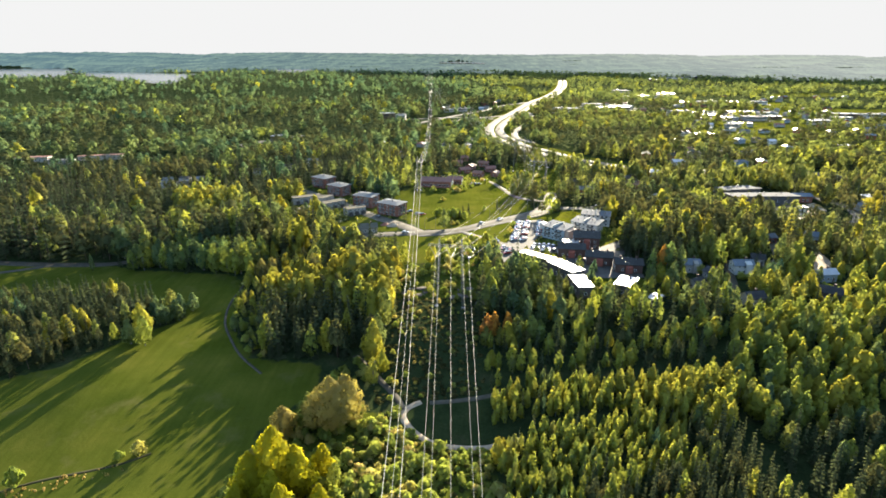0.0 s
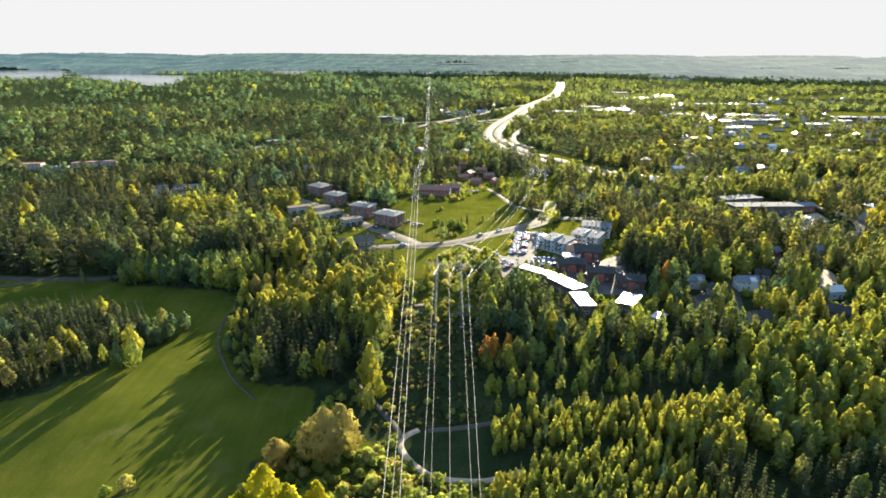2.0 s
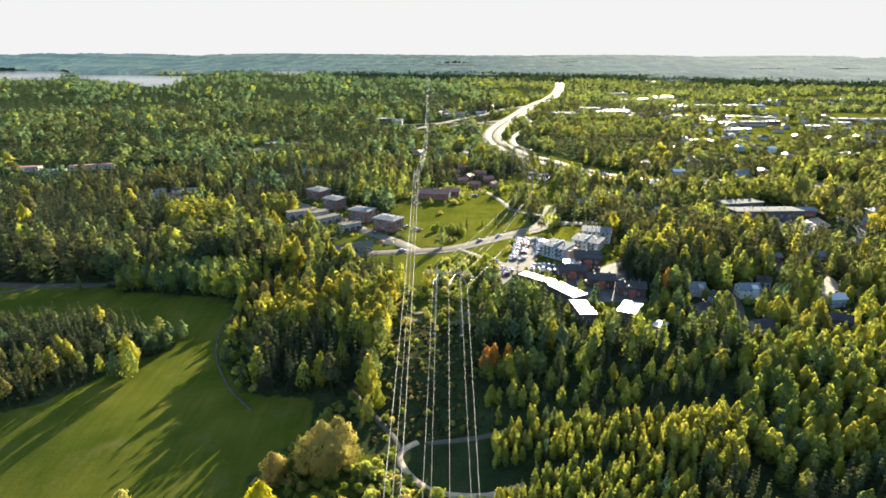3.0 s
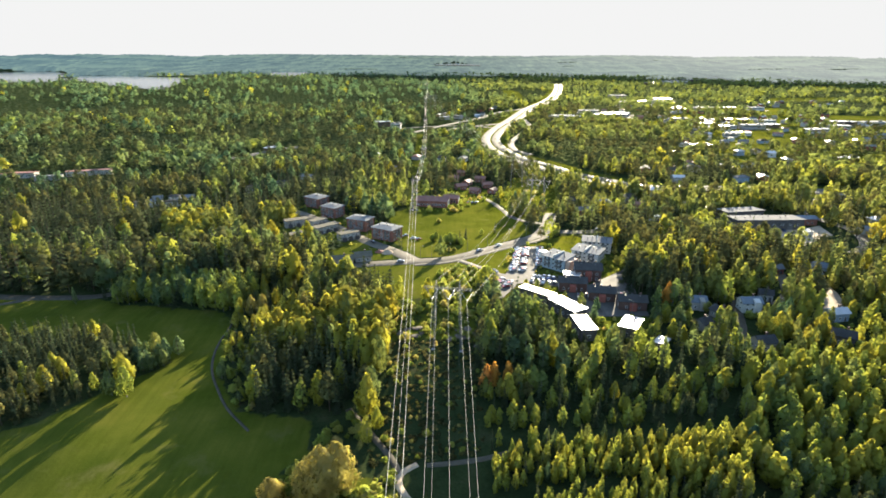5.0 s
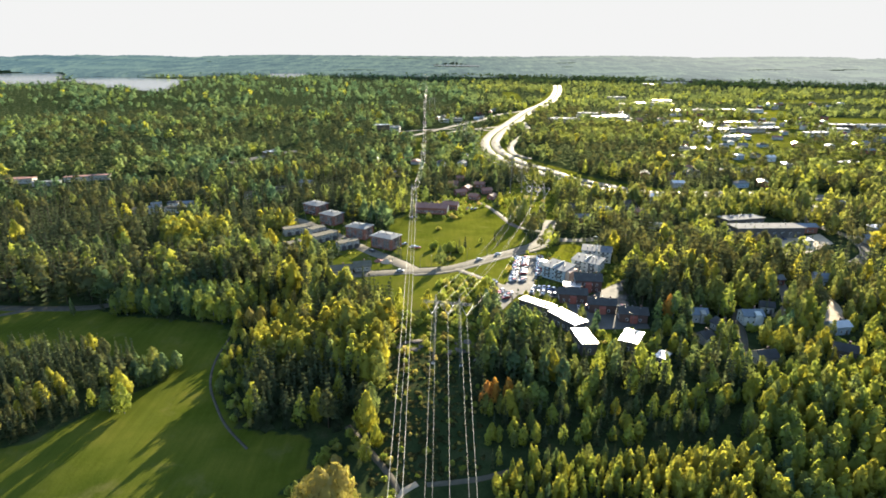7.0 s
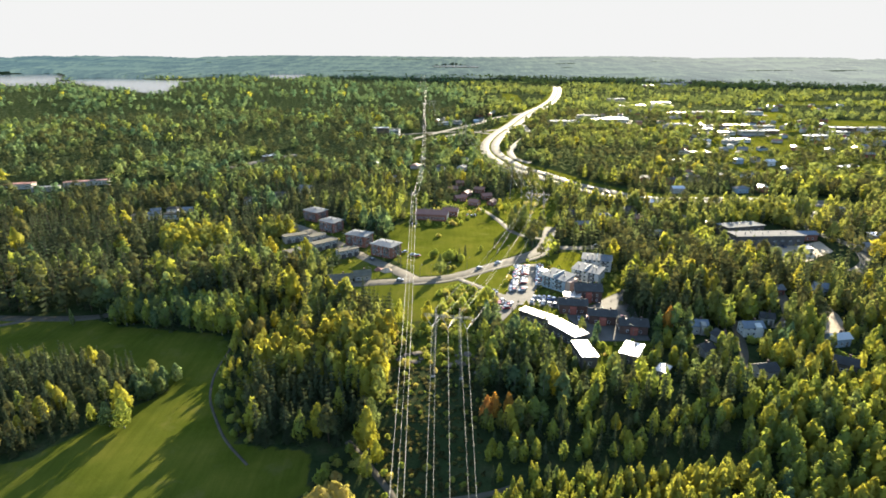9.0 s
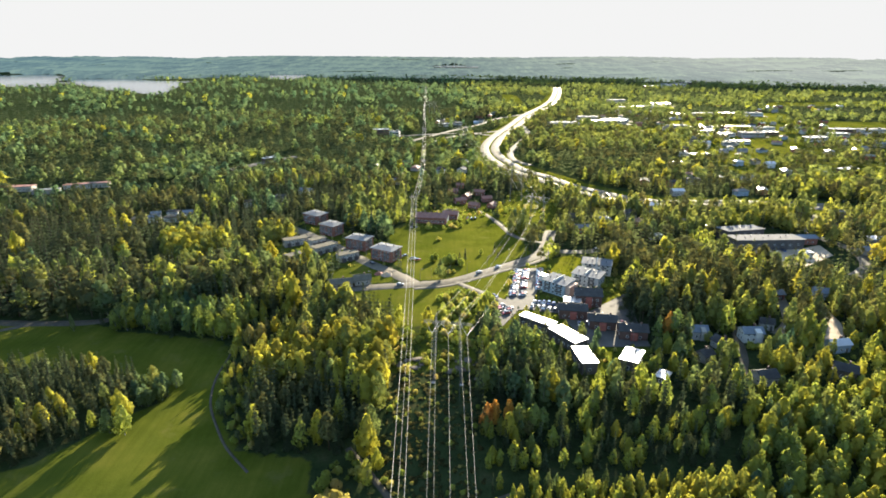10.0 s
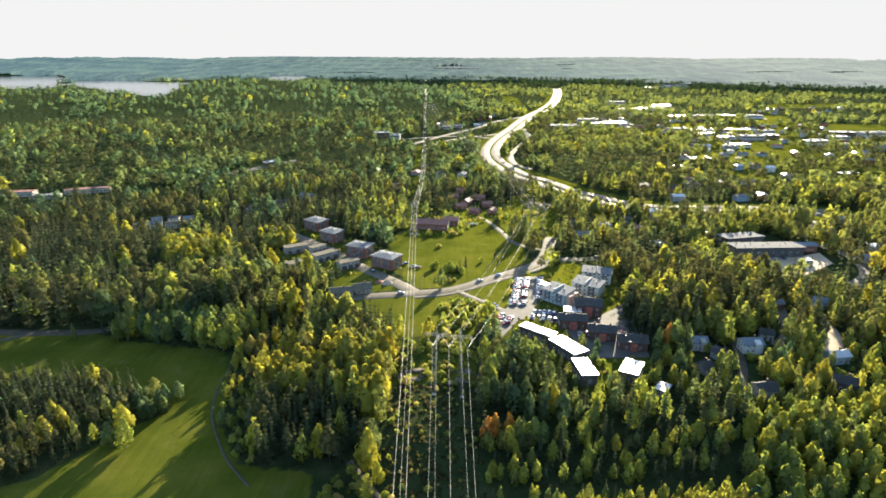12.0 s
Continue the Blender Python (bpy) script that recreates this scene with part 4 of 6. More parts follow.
STANDS = [  # smaller stands: outline, share of spruce, pine, aspen, least and most height
    ([(-88, 222), (-78, 242), (-50, 240), (-30, 234), (-17, 246), (-15, 205), (-26, 200), (-34, 212), (-52, 221), (-72, 221)], 0.06, 0.04, 0.72, 13, 18),
    ([(-92, 205), (-86, 222), (-52, 221), (-34, 211), (-24, 198), (-24, 184), (-80, 184)], 0.76, 0.12, 0.02, 12, 17),
    ([(-86, 244), (-20, 246), (-24, 276), (-88, 282)], 0.5, 0.1, 0.06, 13, 18),
    ([(-98, 240), (-62, 238), (-62, 290), (-98, 290)], 0.3, 0.1, 0.1, 6, 10),
    ([(-168, 286), (-146, 277), (-112, 266), (-96, 262), (-90, 282), (-120, 292), (-166, 300)], 0.06, 0.0, 0.05, 11, 16),
    ([(-196, 432), (-150, 410), (-136, 372), (-152, 358), (-186, 382), (-200, 412)], 0.12, 0.05, 0.5, 11, 16),
    ([(-133, 434), (-94, 412), (-100, 392), (-126, 402)], 0.05, 0.1, 0.3, 11, 15),
    ([(-96, 252), (-92, 231), (-88, 208), (-72, 184), (-62, 184), (-74, 208), (-74, 228), (-78, 252)], 0.3, 0.1, 0.1, 4.5, 8),
    ([(-140, 178), (-128, 190), (-120, 206), (-106, 216), (-112, 232), (-122, 224), (-131, 205), (-142, 190)], 0.6, 0.2, 0.02, 5, 8.5),
    ([(-121, 207), (-106, 214), (-108, 234), (-126, 228)], 0.05, 0.0, 0.05, 6, 9),
    # extra aspens: their yellow leaves stand in for a hazy glow here
    ([(82, 160), (98, 176), (130, 196), (150, 186), (128, 148), (100, 140), (76, 138), (62, 150)], 0.0, 0.0, 0.3, 9, 12.5),
    ([(64, 188), (112, 192), (110, 216), (92, 212), (66, 206)], 0.7, 0.08, 0.02, 11, 15),
    ([(14, 196), (14, 236), (26, 240), (40, 226), (50, 212), (50, 196)], 0.6, 0.05, 0.02, 13, 17),
    ([(14, 164), (98, 164), (98, 186), (14, 190)], 0.4, 0.05, 0.04, 6, 10),
    ([(-330, 300), (-170, 302), (-160, 350), (-330, 350)], 0.8, 0.1, 0.0, 15, 21),
]


def mix_of(x, y):
    """Kind and height of the tree at each place."""
    p = np.clip(2.6 * (0.55 * soft(x, y, 31, 0.4) + 0.45 * soft(x, y, 90, 4.1)) - 0.75, 0, 1)
    spruce, pine, aspen = 0.24 + 0.58 * p, 0.05 + 0.12 * soft(x, y, 47, 1.2), 0.005 + 0.06 * np.clip(2 * soft(x, y, 55, 2.2) - 0.7, 0, 1)
    far = np.clip((np.hypot(x, y) - 450) / 700, 0, 1)
    far = np.maximum(far, np.clip((-60 - x) / 60, 0, 1) * np.clip((y - 270) / 50, 0, 1))
    stand = np.clip(3 * soft(0.4 * x, y, 60, 2.9) - 1.0, 0, 1)
    aspen = aspen * (1 - 0.9 * far)
    spruce = spruce + (0.42 + 0.5 * stand - spruce) * np.clip(2 * far, 0, 1)
    spruce = spruce + (0.82 - spruce) * far * np.where(x < 40, 0.6, 0.08)
    size = 0.8 + 0.4 * soft(x, y, 42, 5.3)
    lo, hi = 8.5 * size, 18 * size
    for x0, x1, y0, y1, s, pi, a, l, h in BOXES.values():
        m = (x > x0) & (x < x1) & (y > y0) & (y < y1)
        spruce, pine, aspen = np.where(m, s, spruce), np.where(m, pi, pine), np.where(m, a, aspen)
        lo, hi = np.where(m, l, lo), np.where(m, h, hi)
    for poly, s, pi, a, l, h in STANDS:
        m = inside(x, y, poly)
        spruce, pine, aspen = np.where(m, s, spruce), np.where(m, pi, pine), np.where(m, a, aspen)
        lo, hi = np.where(m, l, lo), np.where(m, h, hi)
    u = rng.uniform(0, 1, len(x))
    young = np.clip(2.4 * soft(x, y, 40, 7.7) - 0.8, 0, 0.85)
    young = np.where((x > 16) & (x < 84) & (y < 166), 0.9, np.where(y < 200, np.maximum(young, 0.75), young))
    young = young * np.where(np.hypot(x, y) < 300, 1.0, np.where(np.hypot(x, y) < 640, 0.5, 0.25))
    kind = np.where(u < spruce, 0, np.where(u < spruce + pine, 1, np.where(u < spruce + pine + aspen, 2, np.where(rng.uniform(0, 1, len(x)) < young, 4, 3))))
    h = lo + (hi - lo) * rng.beta(2, 2, len(x))
    return kind, np.where(kind == 0, h * 1.12, h)


KINDS = ("spruce", "pine", "aspen", "birch", "lime")
WOOD_LABEL = {"spruce": "dark spruces of the dense mixed forest", "pine": "grey-green pines of the mixed forest", "aspen": "yellow-green aspens of the mixed forest", "birch": "green birches of the mixed forest", "lime": "young birches in light lime-green leaf"}
for near, (r0, r1, step, side) in enumerate(((60, 195, 4.3, 30), (195, 340, 4.8, 40), (340, 640, 5.9, 60), (640, 1300, 8.2, 60), (1300, 2800, 13.5, 80))):
    x, y = scatter(r0, r1, step, side)
    if near < 2:
        for x0, x1, y0, y1, close in ((16, 84, 60, 166, 2.75), (-92, -22, 184, 260, 4.0), (-240, -108, 150, 250, 3.8)):
            thick = (x > x0) & (x < x1) & (y > y0) & (y < y1)
            xs, ys = scatter(r0, r1, close, side)
            m = (xs > x0) & (xs < x1) & (ys > y0) & (ys < y1)
            x, y = np.concatenate([x[~thick], xs[m]]), np.concatenate([y[~thick], ys[m]])
    kind, h = mix_of(x, y)
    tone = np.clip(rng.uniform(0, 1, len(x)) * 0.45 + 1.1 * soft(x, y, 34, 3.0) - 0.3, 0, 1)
    # lower tones with distance: haze painted into the leaf colour
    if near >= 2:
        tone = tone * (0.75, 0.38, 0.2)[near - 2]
    # higher tones to the right: sun-side warmth put into the leaf colour
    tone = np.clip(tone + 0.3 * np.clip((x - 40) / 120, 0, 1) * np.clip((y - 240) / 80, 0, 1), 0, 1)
    if near >= 4:
        h = h * 0.95
    for k, name in enumerate(KINDS):
        m = kind == k
        if near == 0:
            order = np.argsort(np.hypot(x, y))
            order = order[m[order]]
            for i in order[:240]:
                tree(name, float(x[i]), float(y[i]), float(h[i]), float(rng.uniform(0.85, 1.2)) * (0.76 if 16 < x[i] < 84 and y[i] < 166 else 1.0))
            rest = order[240:]
            wood(name + "_wood", name, 1, x[rest], y[rest], h[rest], tone[rest], WOOD_LABEL[name], np.where((x[rest] > 16) & (x[rest] < 84) & (y[rest] < 166), 0.76, 1.0))
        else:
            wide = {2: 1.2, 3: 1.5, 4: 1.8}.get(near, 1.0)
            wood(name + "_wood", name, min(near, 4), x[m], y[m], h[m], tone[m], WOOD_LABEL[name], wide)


# ---- buildings ----
class Solid:
    """Gathers boxes, prisms and tubes into one mesh."""

    def __init__(self):
        self.v, self.f, self.m = [], [], []

    def add(self, verts, faces, mat=0):
        k = len(self.v)
        self.v += [tuple(p) for p in verts]
        self.f += [tuple(i + k for i in f) for f in faces]
        self.m += [mat] * len(faces)
        return self

    def box(self, x0, x1, y0, y1, z0, z1, mat=0):
        v = [(x, y, z) for z in (z0, z1) for x, y in ((x0, y0), (x1, y0), (x1, y1), (x0, y1))]
        return self.add(v, [(3, 2, 1, 0), (4, 5, 6, 7), (0, 1, 5, 4), (1, 2, 6, 5), (2, 3, 7, 6), (3, 0, 4, 7)], mat)

    def prism(self, profile, x0, x1, mat=0):
        """An outline in y and z, drawn out along x."""
        n = len(profile)
        v = [(x, y, z) for x in (x0, x1) for y, z in profile]
        return self.add(v, [tuple(range(n)), tuple(range(2 * n - 1, n - 1, -1))] + [(i, i + n, (i + 1) % n + n, (i + 1) % n) for i in range(n)], mat)

    def tube(self, a, b, r0, r1=None, n=5, mat=0):
        a, b = Vector(a), Vector(b)
        r1 = r0 if r1 is None else r1
        d = (b - a).normalized()
        u = d.orthogonal().normalized()
        w = d.cross(u)
        v = [p + (u * math.cos(2 * math.pi * k / n) + w * math.sin(2 * math.pi * k / n)) * r for p, r in ((a, r0), (b, r1)) for k in range(n)]
        return self.add(v, [(k, (k + 1) % n, (k + 1) % n + n, k + n) for k in range(n)] + [tuple(range(n - 1, -1, -1)), tuple(range(n, 2 * n))], mat)

    def mesh(self, name, *mats):
        me = bpy.data.meshes.new(name)
        me.from_pydata(self.v, [], self.f)
        for m in mats:
            me.materials.append(m)
        me.polygons.foreach_set("material_index", self.m)
        me.update()
        return me


def part(name, me, parent, m=None, label=""):
    ob = new(name, me)
    ob.parent = parent
    if m is not None:
        ob.matrix_basis = m
    return tagged(ob, label) if label else ob


WINDOWS = {}


def window_mesh(w, h):
    if (w, h) not in WINDOWS:
        s = Solid()
        for x0, x1, z0, z1 in ((-w / 2, w / 2, 0, 0.09), (-w / 2, w / 2, h - 0.09, h), (-w / 2, -w / 2 + 0.09, 0.09, h - 0.09), (w / 2 - 0.09, w / 2, 0.09, h - 0.09)):
            s.box(x0, x1, -0.07, 0.05, z0, z1)
        WINDOWS[w, h] = (s.mesh("window", TRIM_WHITE), Solid().box(-w / 2 + 0.09, w / 2 - 0.09, -0.02, 0.04, 0.09, h - 0.09).mesh("pane", GLASS))
    return WINDOWS[w, h]


def put_window(parent, m, w, h):
    f, p = window_mesh(w, h)
    part("pane", p, part("window", f, parent, m))


def sides(length, depth):
    """The four faces: a turn, the run of the face, and its distance from the middle."""
    return ((0, length, depth / 2), (180, length, depth / 2), (90, depth, length / 2), (-90, depth, length / 2))


def windows_on(parent, length, depth, floors, storey, gap, w, h, first=1.0, faces=(0, 1, 2, 3)):
    for k, (turn, run, off) in enumerate(sides(length, depth)):
        if k not in faces:
            continue
        n = max(1, int((run - 1.2) / gap))
        for i in range(n):
            for fl in range(floors):
                a = (i - (n - 1) / 2) * gap
                put_window(parent, pose(0, 0, 0, 0, 0, turn) @ pose(a, -off - 0.01, first + fl * storey), w, h)


def base_of(name, spec, label, category, group, sink=0.0):
    x, y, turn = spec[:3]
    ob = new(name)
    l, d = spec[3], spec[4]
    zs = [float(ground(x + i * l * 0.4, y + j * d * 0.4)) for i in (-1, 0, 1) for j in (-1, 0, 1)]
    ob.matrix_basis = pose(x, y, sum(zs) / 9 + 0.1 - sink, 0, 0, turn)
    return tagged(ob, label, category, group)


def gable(parent, l, d, h, wall, roof, pitch=0.45, over=0.5, ends=None):
    rise = d / 2 * pitch
    wall_me = Solid().prism([(-d / 2, -2.5), (d / 2, -2.5), (d / 2, h), (0, h + rise), (-d / 2, h)], -l / 2, l / 2).mesh("wall", wall)
    part("wall", wall_me, parent)
    for s in (-1, 1):
        e = d / 2 + over
        ze = h - over * pitch
        prof = [(0, h + rise + 0.02), (0, h + rise + 0.22), (s * e, ze + 0.2), (s * e, ze)]
        part("roof", Solid().prism(prof if s < 0 else prof[::-1], -l / 2 - over, l / 2 + over).mesh("roof", roof), parent)


def mono(parent, l, d, h, wall, roof, fall=0.08, over=0.5):
    """A single low slope that falls to the back."""
    z0, z1 = h + d / 2 * fall, h - d / 2 * fall
    part("wall", Solid().prism([(-d / 2, -2.5), (d / 2, -2.5), (d / 2, z1), (-d / 2, z0)], -l / 2, l / 2).mesh("wall", wall), parent)
    e = over * fall
    part("roof", Solid().prism([(-d / 2 - over, z0 + e + 0.02), (d / 2 + over, z1 - e + 0.02), (d / 2 + over, z1 - e + 0.28), (-d / 2 - over, z0 + e + 0.28)], -l / 2 - over, l / 2 + over).mesh("roof", roof), parent)


def hip(parent, l, d, h, wall, roof, pitch=0.2, over=0.7):
    part("wall", Solid().box(-l / 2, l / 2, -d / 2, d / 2, -2.5, h).mesh("wall", wall), parent)
    a, b, r = l / 2 + over, d / 2 + over, (l - d) / 2 + 1.0
    z, t = h + 0.3, h + 0.3 + (d / 2) * pitch
    v = [(-a, -b, h), (a, -b, h), (a, b, h), (-a, b, h), (-a, -b, z), (a, -b, z), (a, b, z), (-a, b, z), (-r, 0, t), (r, 0, t)]
    f = [(3, 2, 1, 0), (0, 1, 5, 4), (1, 2, 6, 5), (2, 3, 7, 6), (3, 0, 4, 7), (4, 5, 9, 8), (5, 6, 9), (6, 7, 8, 9), (7, 4, 8)]
    part("roof", Solid().add(v, f).mesh("roof", roof), parent)


def chimney(parent, x, y, z, mat=BRICK_DARK, h=1.2):
    part("chimney", Solid().box(x - 0.35, x + 0.35, y - 0.35, y + 0.35, z - 0.8, z + h).box(x - 0.42, x + 0.42, y - 0.42, y + 0.42, z + h, z + h + 0.12).mesh("chimney", mat), parent)


def balcony(parent, m):
    b = part("balcony", Solid().box(-1.6, 1.6, -1.5, 0, 0, 0.18).mesh("balcony", CONCRETE), parent, m)
    s = Solid().box(-1.6, 1.6, -1.5, -1.44, 0.2, 1.15).box(-1.6, -1.54, -1.44, 0, 0.2, 1.15).box(1.54, 1.6, -1.44, 0, 0.2, 1.15)
    part("railing", s.mesh("railing", STEEL), b)


def vents(parent, l, d, z, n):
    for i in range(n):
        x, y = (i - (n - 1) / 2) * l / max(n, 1) * 0.8, (0.18 if i % 2 else -0.12) * d
        part("roof_vent", Solid().tube((x, y, z - 0.3), (x, y, z + 0.9), 0.25, 0.25, 6).tube((x, y, z + 0.9), (x, y, z + 1.05), 0.4, 0.35, 6).mesh("roof_vent", STEEL), parent)


for k, s in enumerate(BRICK_APARTMENTS):
    l, d, h = s[3:]
    b = base_of("apartment_house", s, "three-storey red-brick apartment house with pale metal hip roof", "apartment house", "brick apartment houses")
    hip(b, l, d, h, BRICK_RED, ROOF_METAL)
    windows_on(b, l, d, 3, 2.45, 2.9, 1.4, 1.25, 0.8)
    for fl in (1, 2):
        for x in (-l * 0.28, l * 0.28):
            balcony(b, pose(x, -d / 2, fl * 2.45 + 0.1))
        balcony(b, pose(0, 0, 0, 0, 0, 90) @ pose(0, -l / 2, fl * 2.45 + 0.1))
    part("entrance", Solid().box(-1.3, 1.3, -d / 2 - 1.2, -d / 2, 2.5, 2.7).box(-0.6, 0.6, -d / 2 - 0.06, -d / 2, 0, 2.1, 1).mesh("entrance", CONCRETE, GLASS), b)
    vents(b, l, d, h + 1.2, 4)

for k, s in enumerate(WHITE_APARTMENTS):
    l, d, h = s[3:]
    b = base_of("apartment_house", s, "white three-storey apartment house with bright sloping metal roof" if k else "pale blue apartment house with a peach end wall", "apartment house", "white apartment houses")
    mono(b, l, d, h, RENDER_WHITE if k else RENDER_PALE, ROOF_METAL, -0.1)
    windows_on(b, l, d, 3, 2.25, 2.5, 1.3, 1.15, 0.7)
    if not k:
        part("end_wall", Solid().box(l / 2 + 0.003, l / 2 + 2.6, -d / 2 + 1, d / 2 - 1, -2.5, h - 0.6).mesh("end_wall", PEACH), b, label="peach end wall")
    part("ridge_wall", Solid().box(-0.25, 0.25, -d / 2 - 0.3, d / 2 + 0.3, h - 0.6, h + 1.3).mesh("ridge_wall", RENDER_WHITE), b)
    for fl in (1, 2):
        balcony(b, pose(-l * 0.25, -d / 2, fl * 2.25 + 0.1))
        balcony(b, pose(l * 0.25, -d / 2, fl * 2.25 + 0.1))
    vents(b, l, d, h + 0.4, 5)

for s in DARK_ROWS:
    l, d, h = s[3:]
    b = base_of("row_house", s, "dark brown brick row house with low dark roof", "row house", "brown brick row houses")
    gable(b, l, d, h, BRICK_DARK, ROOF_FELT, 0.42, 0.6)
    windows_on(b, l, d, 2 if h > 5 else 1, 2.6, 2.8, 1.1, 1.2, 1.0)
    part("gable_wall", Solid().prism([(-d / 2 - 1.2, -1), (-d / 2 + 1, -1), (-d / 2 + 1, h - 0.4), (-d / 2 - 1.2, h - 1.2)], -1.5, 1.5).mesh("gable_wall", TIMBER_RED), b, label="red timber porch")
    for x in (-l * 0.3, l * 0.3):
        chimney(b, x, 0.4, h + d * 0.2, BRICK_DARK, 0.9)
    vents(b, l, d, h + 0.8, 3)
for s in BRIGHT_ROWS:
    l, d, h = s[3:]
    b = base_of("row_house", s, "low row house with a glaring bare metal roof", "row house", "row houses with metal roofs")
    mono(b, l, d, h, TIMBER_DARK, ROOF_BRIGHT, 0.03, 0.4)
    windows_on(b, l, d, 1, 2.6, 3.0, 1.2, 1.3, 1.1)
    vents(b, l, d, h + 0.3, 3)
for s in HALLS:
    l, d, h = s[3:]
    b = base_of("hall", s, "long dark timber hall with a pale grey metal roof", "hall", "dark halls")
    mono(b, l, d, h, TIMBER_DARK, ROOF_HALL, 0.06, 0.7)
    windows_on(b, l, d, 1, 3, 5.2, 1.6, 1.0, 3.2)
    for i in range(4):
        x = (i - 1.5) * l / 5
        part("roller_door", Solid().box(x - 1.6, x + 1.6, -d / 2 - 0.08, -d / 2 + 0.02, 0, 2.9).mesh("roller_door", STEEL), b)
    vents(b, l, d, h + 0.3, 6)
WALLS = (RENDER_WHITE, TIMBER_PALE, TIMBER_PALE, TIMBER_PALE, TIMBER_BLUE, TIMBER_DARK, TIMBER_PALE, TIMBER_PALE, TIMBER_BLUE, TIMBER_RED)
ROOFS = (ROOF_BLUE, ROOF_FELT, ROOF_FELT, ROOF_BLUE, ROOF_BRIGHT, ROOF_FELT, ROOF_FELT, ROOF_FELT, ROOF_BLUE, ROOF_METAL)
SAY = ("white house with a blue-grey tin roof", "small pale gabled house among the trees", "pale garage with a grey felt roof", "pale timber house with a blue-grey roof", "blue timber house with a bright metal roof",
       "dark timber house with a felt roof", "pale timber house with a felt roof", "small pale outbuilding with a felt roof", "blue timber house by the drive", "red timber house with metal roof")
for k, s in enumerate(PALE_HOUSES):
    l, d, h = s[3:]
    b = base_of("house", s, SAY[k], "house", "houses of the lane")
    gable(b, l, d, h, WALLS[k], ROOFS[k], 0.6)
    windows_on(b, l, d, 2 if h > 4.2 else 1, 2.3, 2.4, 1.0, 1.2, 0.9)
    part("door", Solid().box(l * 0.3 - 0.5, l * 0.3 + 0.5, -d / 2 - 0.08, -d / 2 + 0.02, 0, 2.1).mesh("door", TIMBER_DARK), b)
    chimney(b, l * 0.15, 0.5, h + d * 0.26)
    if k in (0, 3):
        part("dormer", Solid().prism([(-d / 2 - 0.9, 0), (-d / 2 + 1.5, 0), (-d / 2 + 1.5, h + 1.6), (-d / 2 - 0.9, h + 0.7)], l * 0.05, l * 0.35).mesh("dormer", WALLS[k]), b)
for s in LOW_HOUSES:
    l, d, h = s[3:]
    b = base_of("house", s, "low pale house with a broad brown felt roof", "house", "low houses by the street")
    gable(b, l, d, h, TIMBER_PALE, ROOF_MOSS, 0.38, 0.7)
    windows_on(b, l, d, 1, 2.5, 2.4, 1.3, 1.2, 0.9)
    chimney(b, 1.5, 0.5, h + d * 0.15)
for s in PALE_ROWS:
    l, d, h = s[3:]
    b = base_of("row_house", s, "pale two-storey row house with a mossy flat roof", "row house", "pale row houses")
    mono(b, l, d, h, TIMBER_PALE, ROOF_MOSS, 0.04, 0.35)
    windows_on(b, l, d, 2, 2.1, 2.7, 1.2, 1.1, 0.8)
    for i in range(3):
        x = (i - 1) * l / 3
        part("porch", Solid().box(x - 1.1, x + 1.1, -d / 2 - 1.6, -d / 2, 0, 2.6).mesh("porch", TIMBER_DARK), b, label="dark timber porch")
    part("end_wall", Solid().box(l / 2 + 0.003, l / 2 + 0.5, -d / 2, d / 2, -2, h + 0.5).mesh("end_wall", TIMBER_DARK), b)
for s in SCHOOL:
    l, d, h = s[3:]
    b = base_of("school", s, "low red-brick building with a brown tiled roof", "school", "brick school buildings")
    gable(b, l, d, h, BRICK_RED, ROOF_TILE, 0.35, 0.7)
    windows_on(b, l, d, 1, 2.5, 2.2, 1.3, 1.6, 1.2)
    for i in range(6):
        part("pilaster", Solid().box(l / 2 + 0.003, l / 2 + 0.2, (i - 2.5) * d / 6 - 0.3, (i - 2.5) * d / 6 + 0.3, 0, h - 0.3).mesh("pilaster", RENDER_WHITE), b, label="white wall pier")
    vents(b, l, d, h + 2.0, 8)
for s in RED_HOUSES:
    l, d, h = s[3:]
    b = base_of("house", s, "small red house with a brown tiled roof", "house", "red houses beyond the meadow")
    gable(b, l, d, h, BRICK_RED, ROOF_TILE, 0.5)
    windows_on(b, l, d, 1, 2.5, 2.6, 1.1, 1.2, 1.0, (0, 2, 3))
    chimney(b, 1, 0.4, h + d * 0.2)
for k, s in enumerate(WEST_HALLS):
    l, d, h = s[3:]
    b = base_of("low_building", s, "long low building with a rust-red roof in the woods", "building", "long low buildings")
    mono(b, l, d, h, TIMBER_PALE, ROOF_TILE if k != 1 else ROOF_METAL, 0.06)
    windows_on(b, l, d, 1, 2.5, 4.0, 1.4, 1.3, 1.2, (0,))
for k, s in enumerate(WEST_HOUSES):
    l, d, h = s[3:]
    b = base_of("house", s, "pale plastered house with a low grey roof among trees", "house", "pale houses in the woods")
    (gable if k % 2 else hip)(b, l, d, h, RENDER_WHITE if k % 3 else TIMBER_PALE, ROOF_METAL if k % 2 else ROOF_FELT)
    windows_on(b, l, d, 2 if h > 4.5 else 1, 2.5, 3.2, 1.2, 1.2, 1.0, (0,))
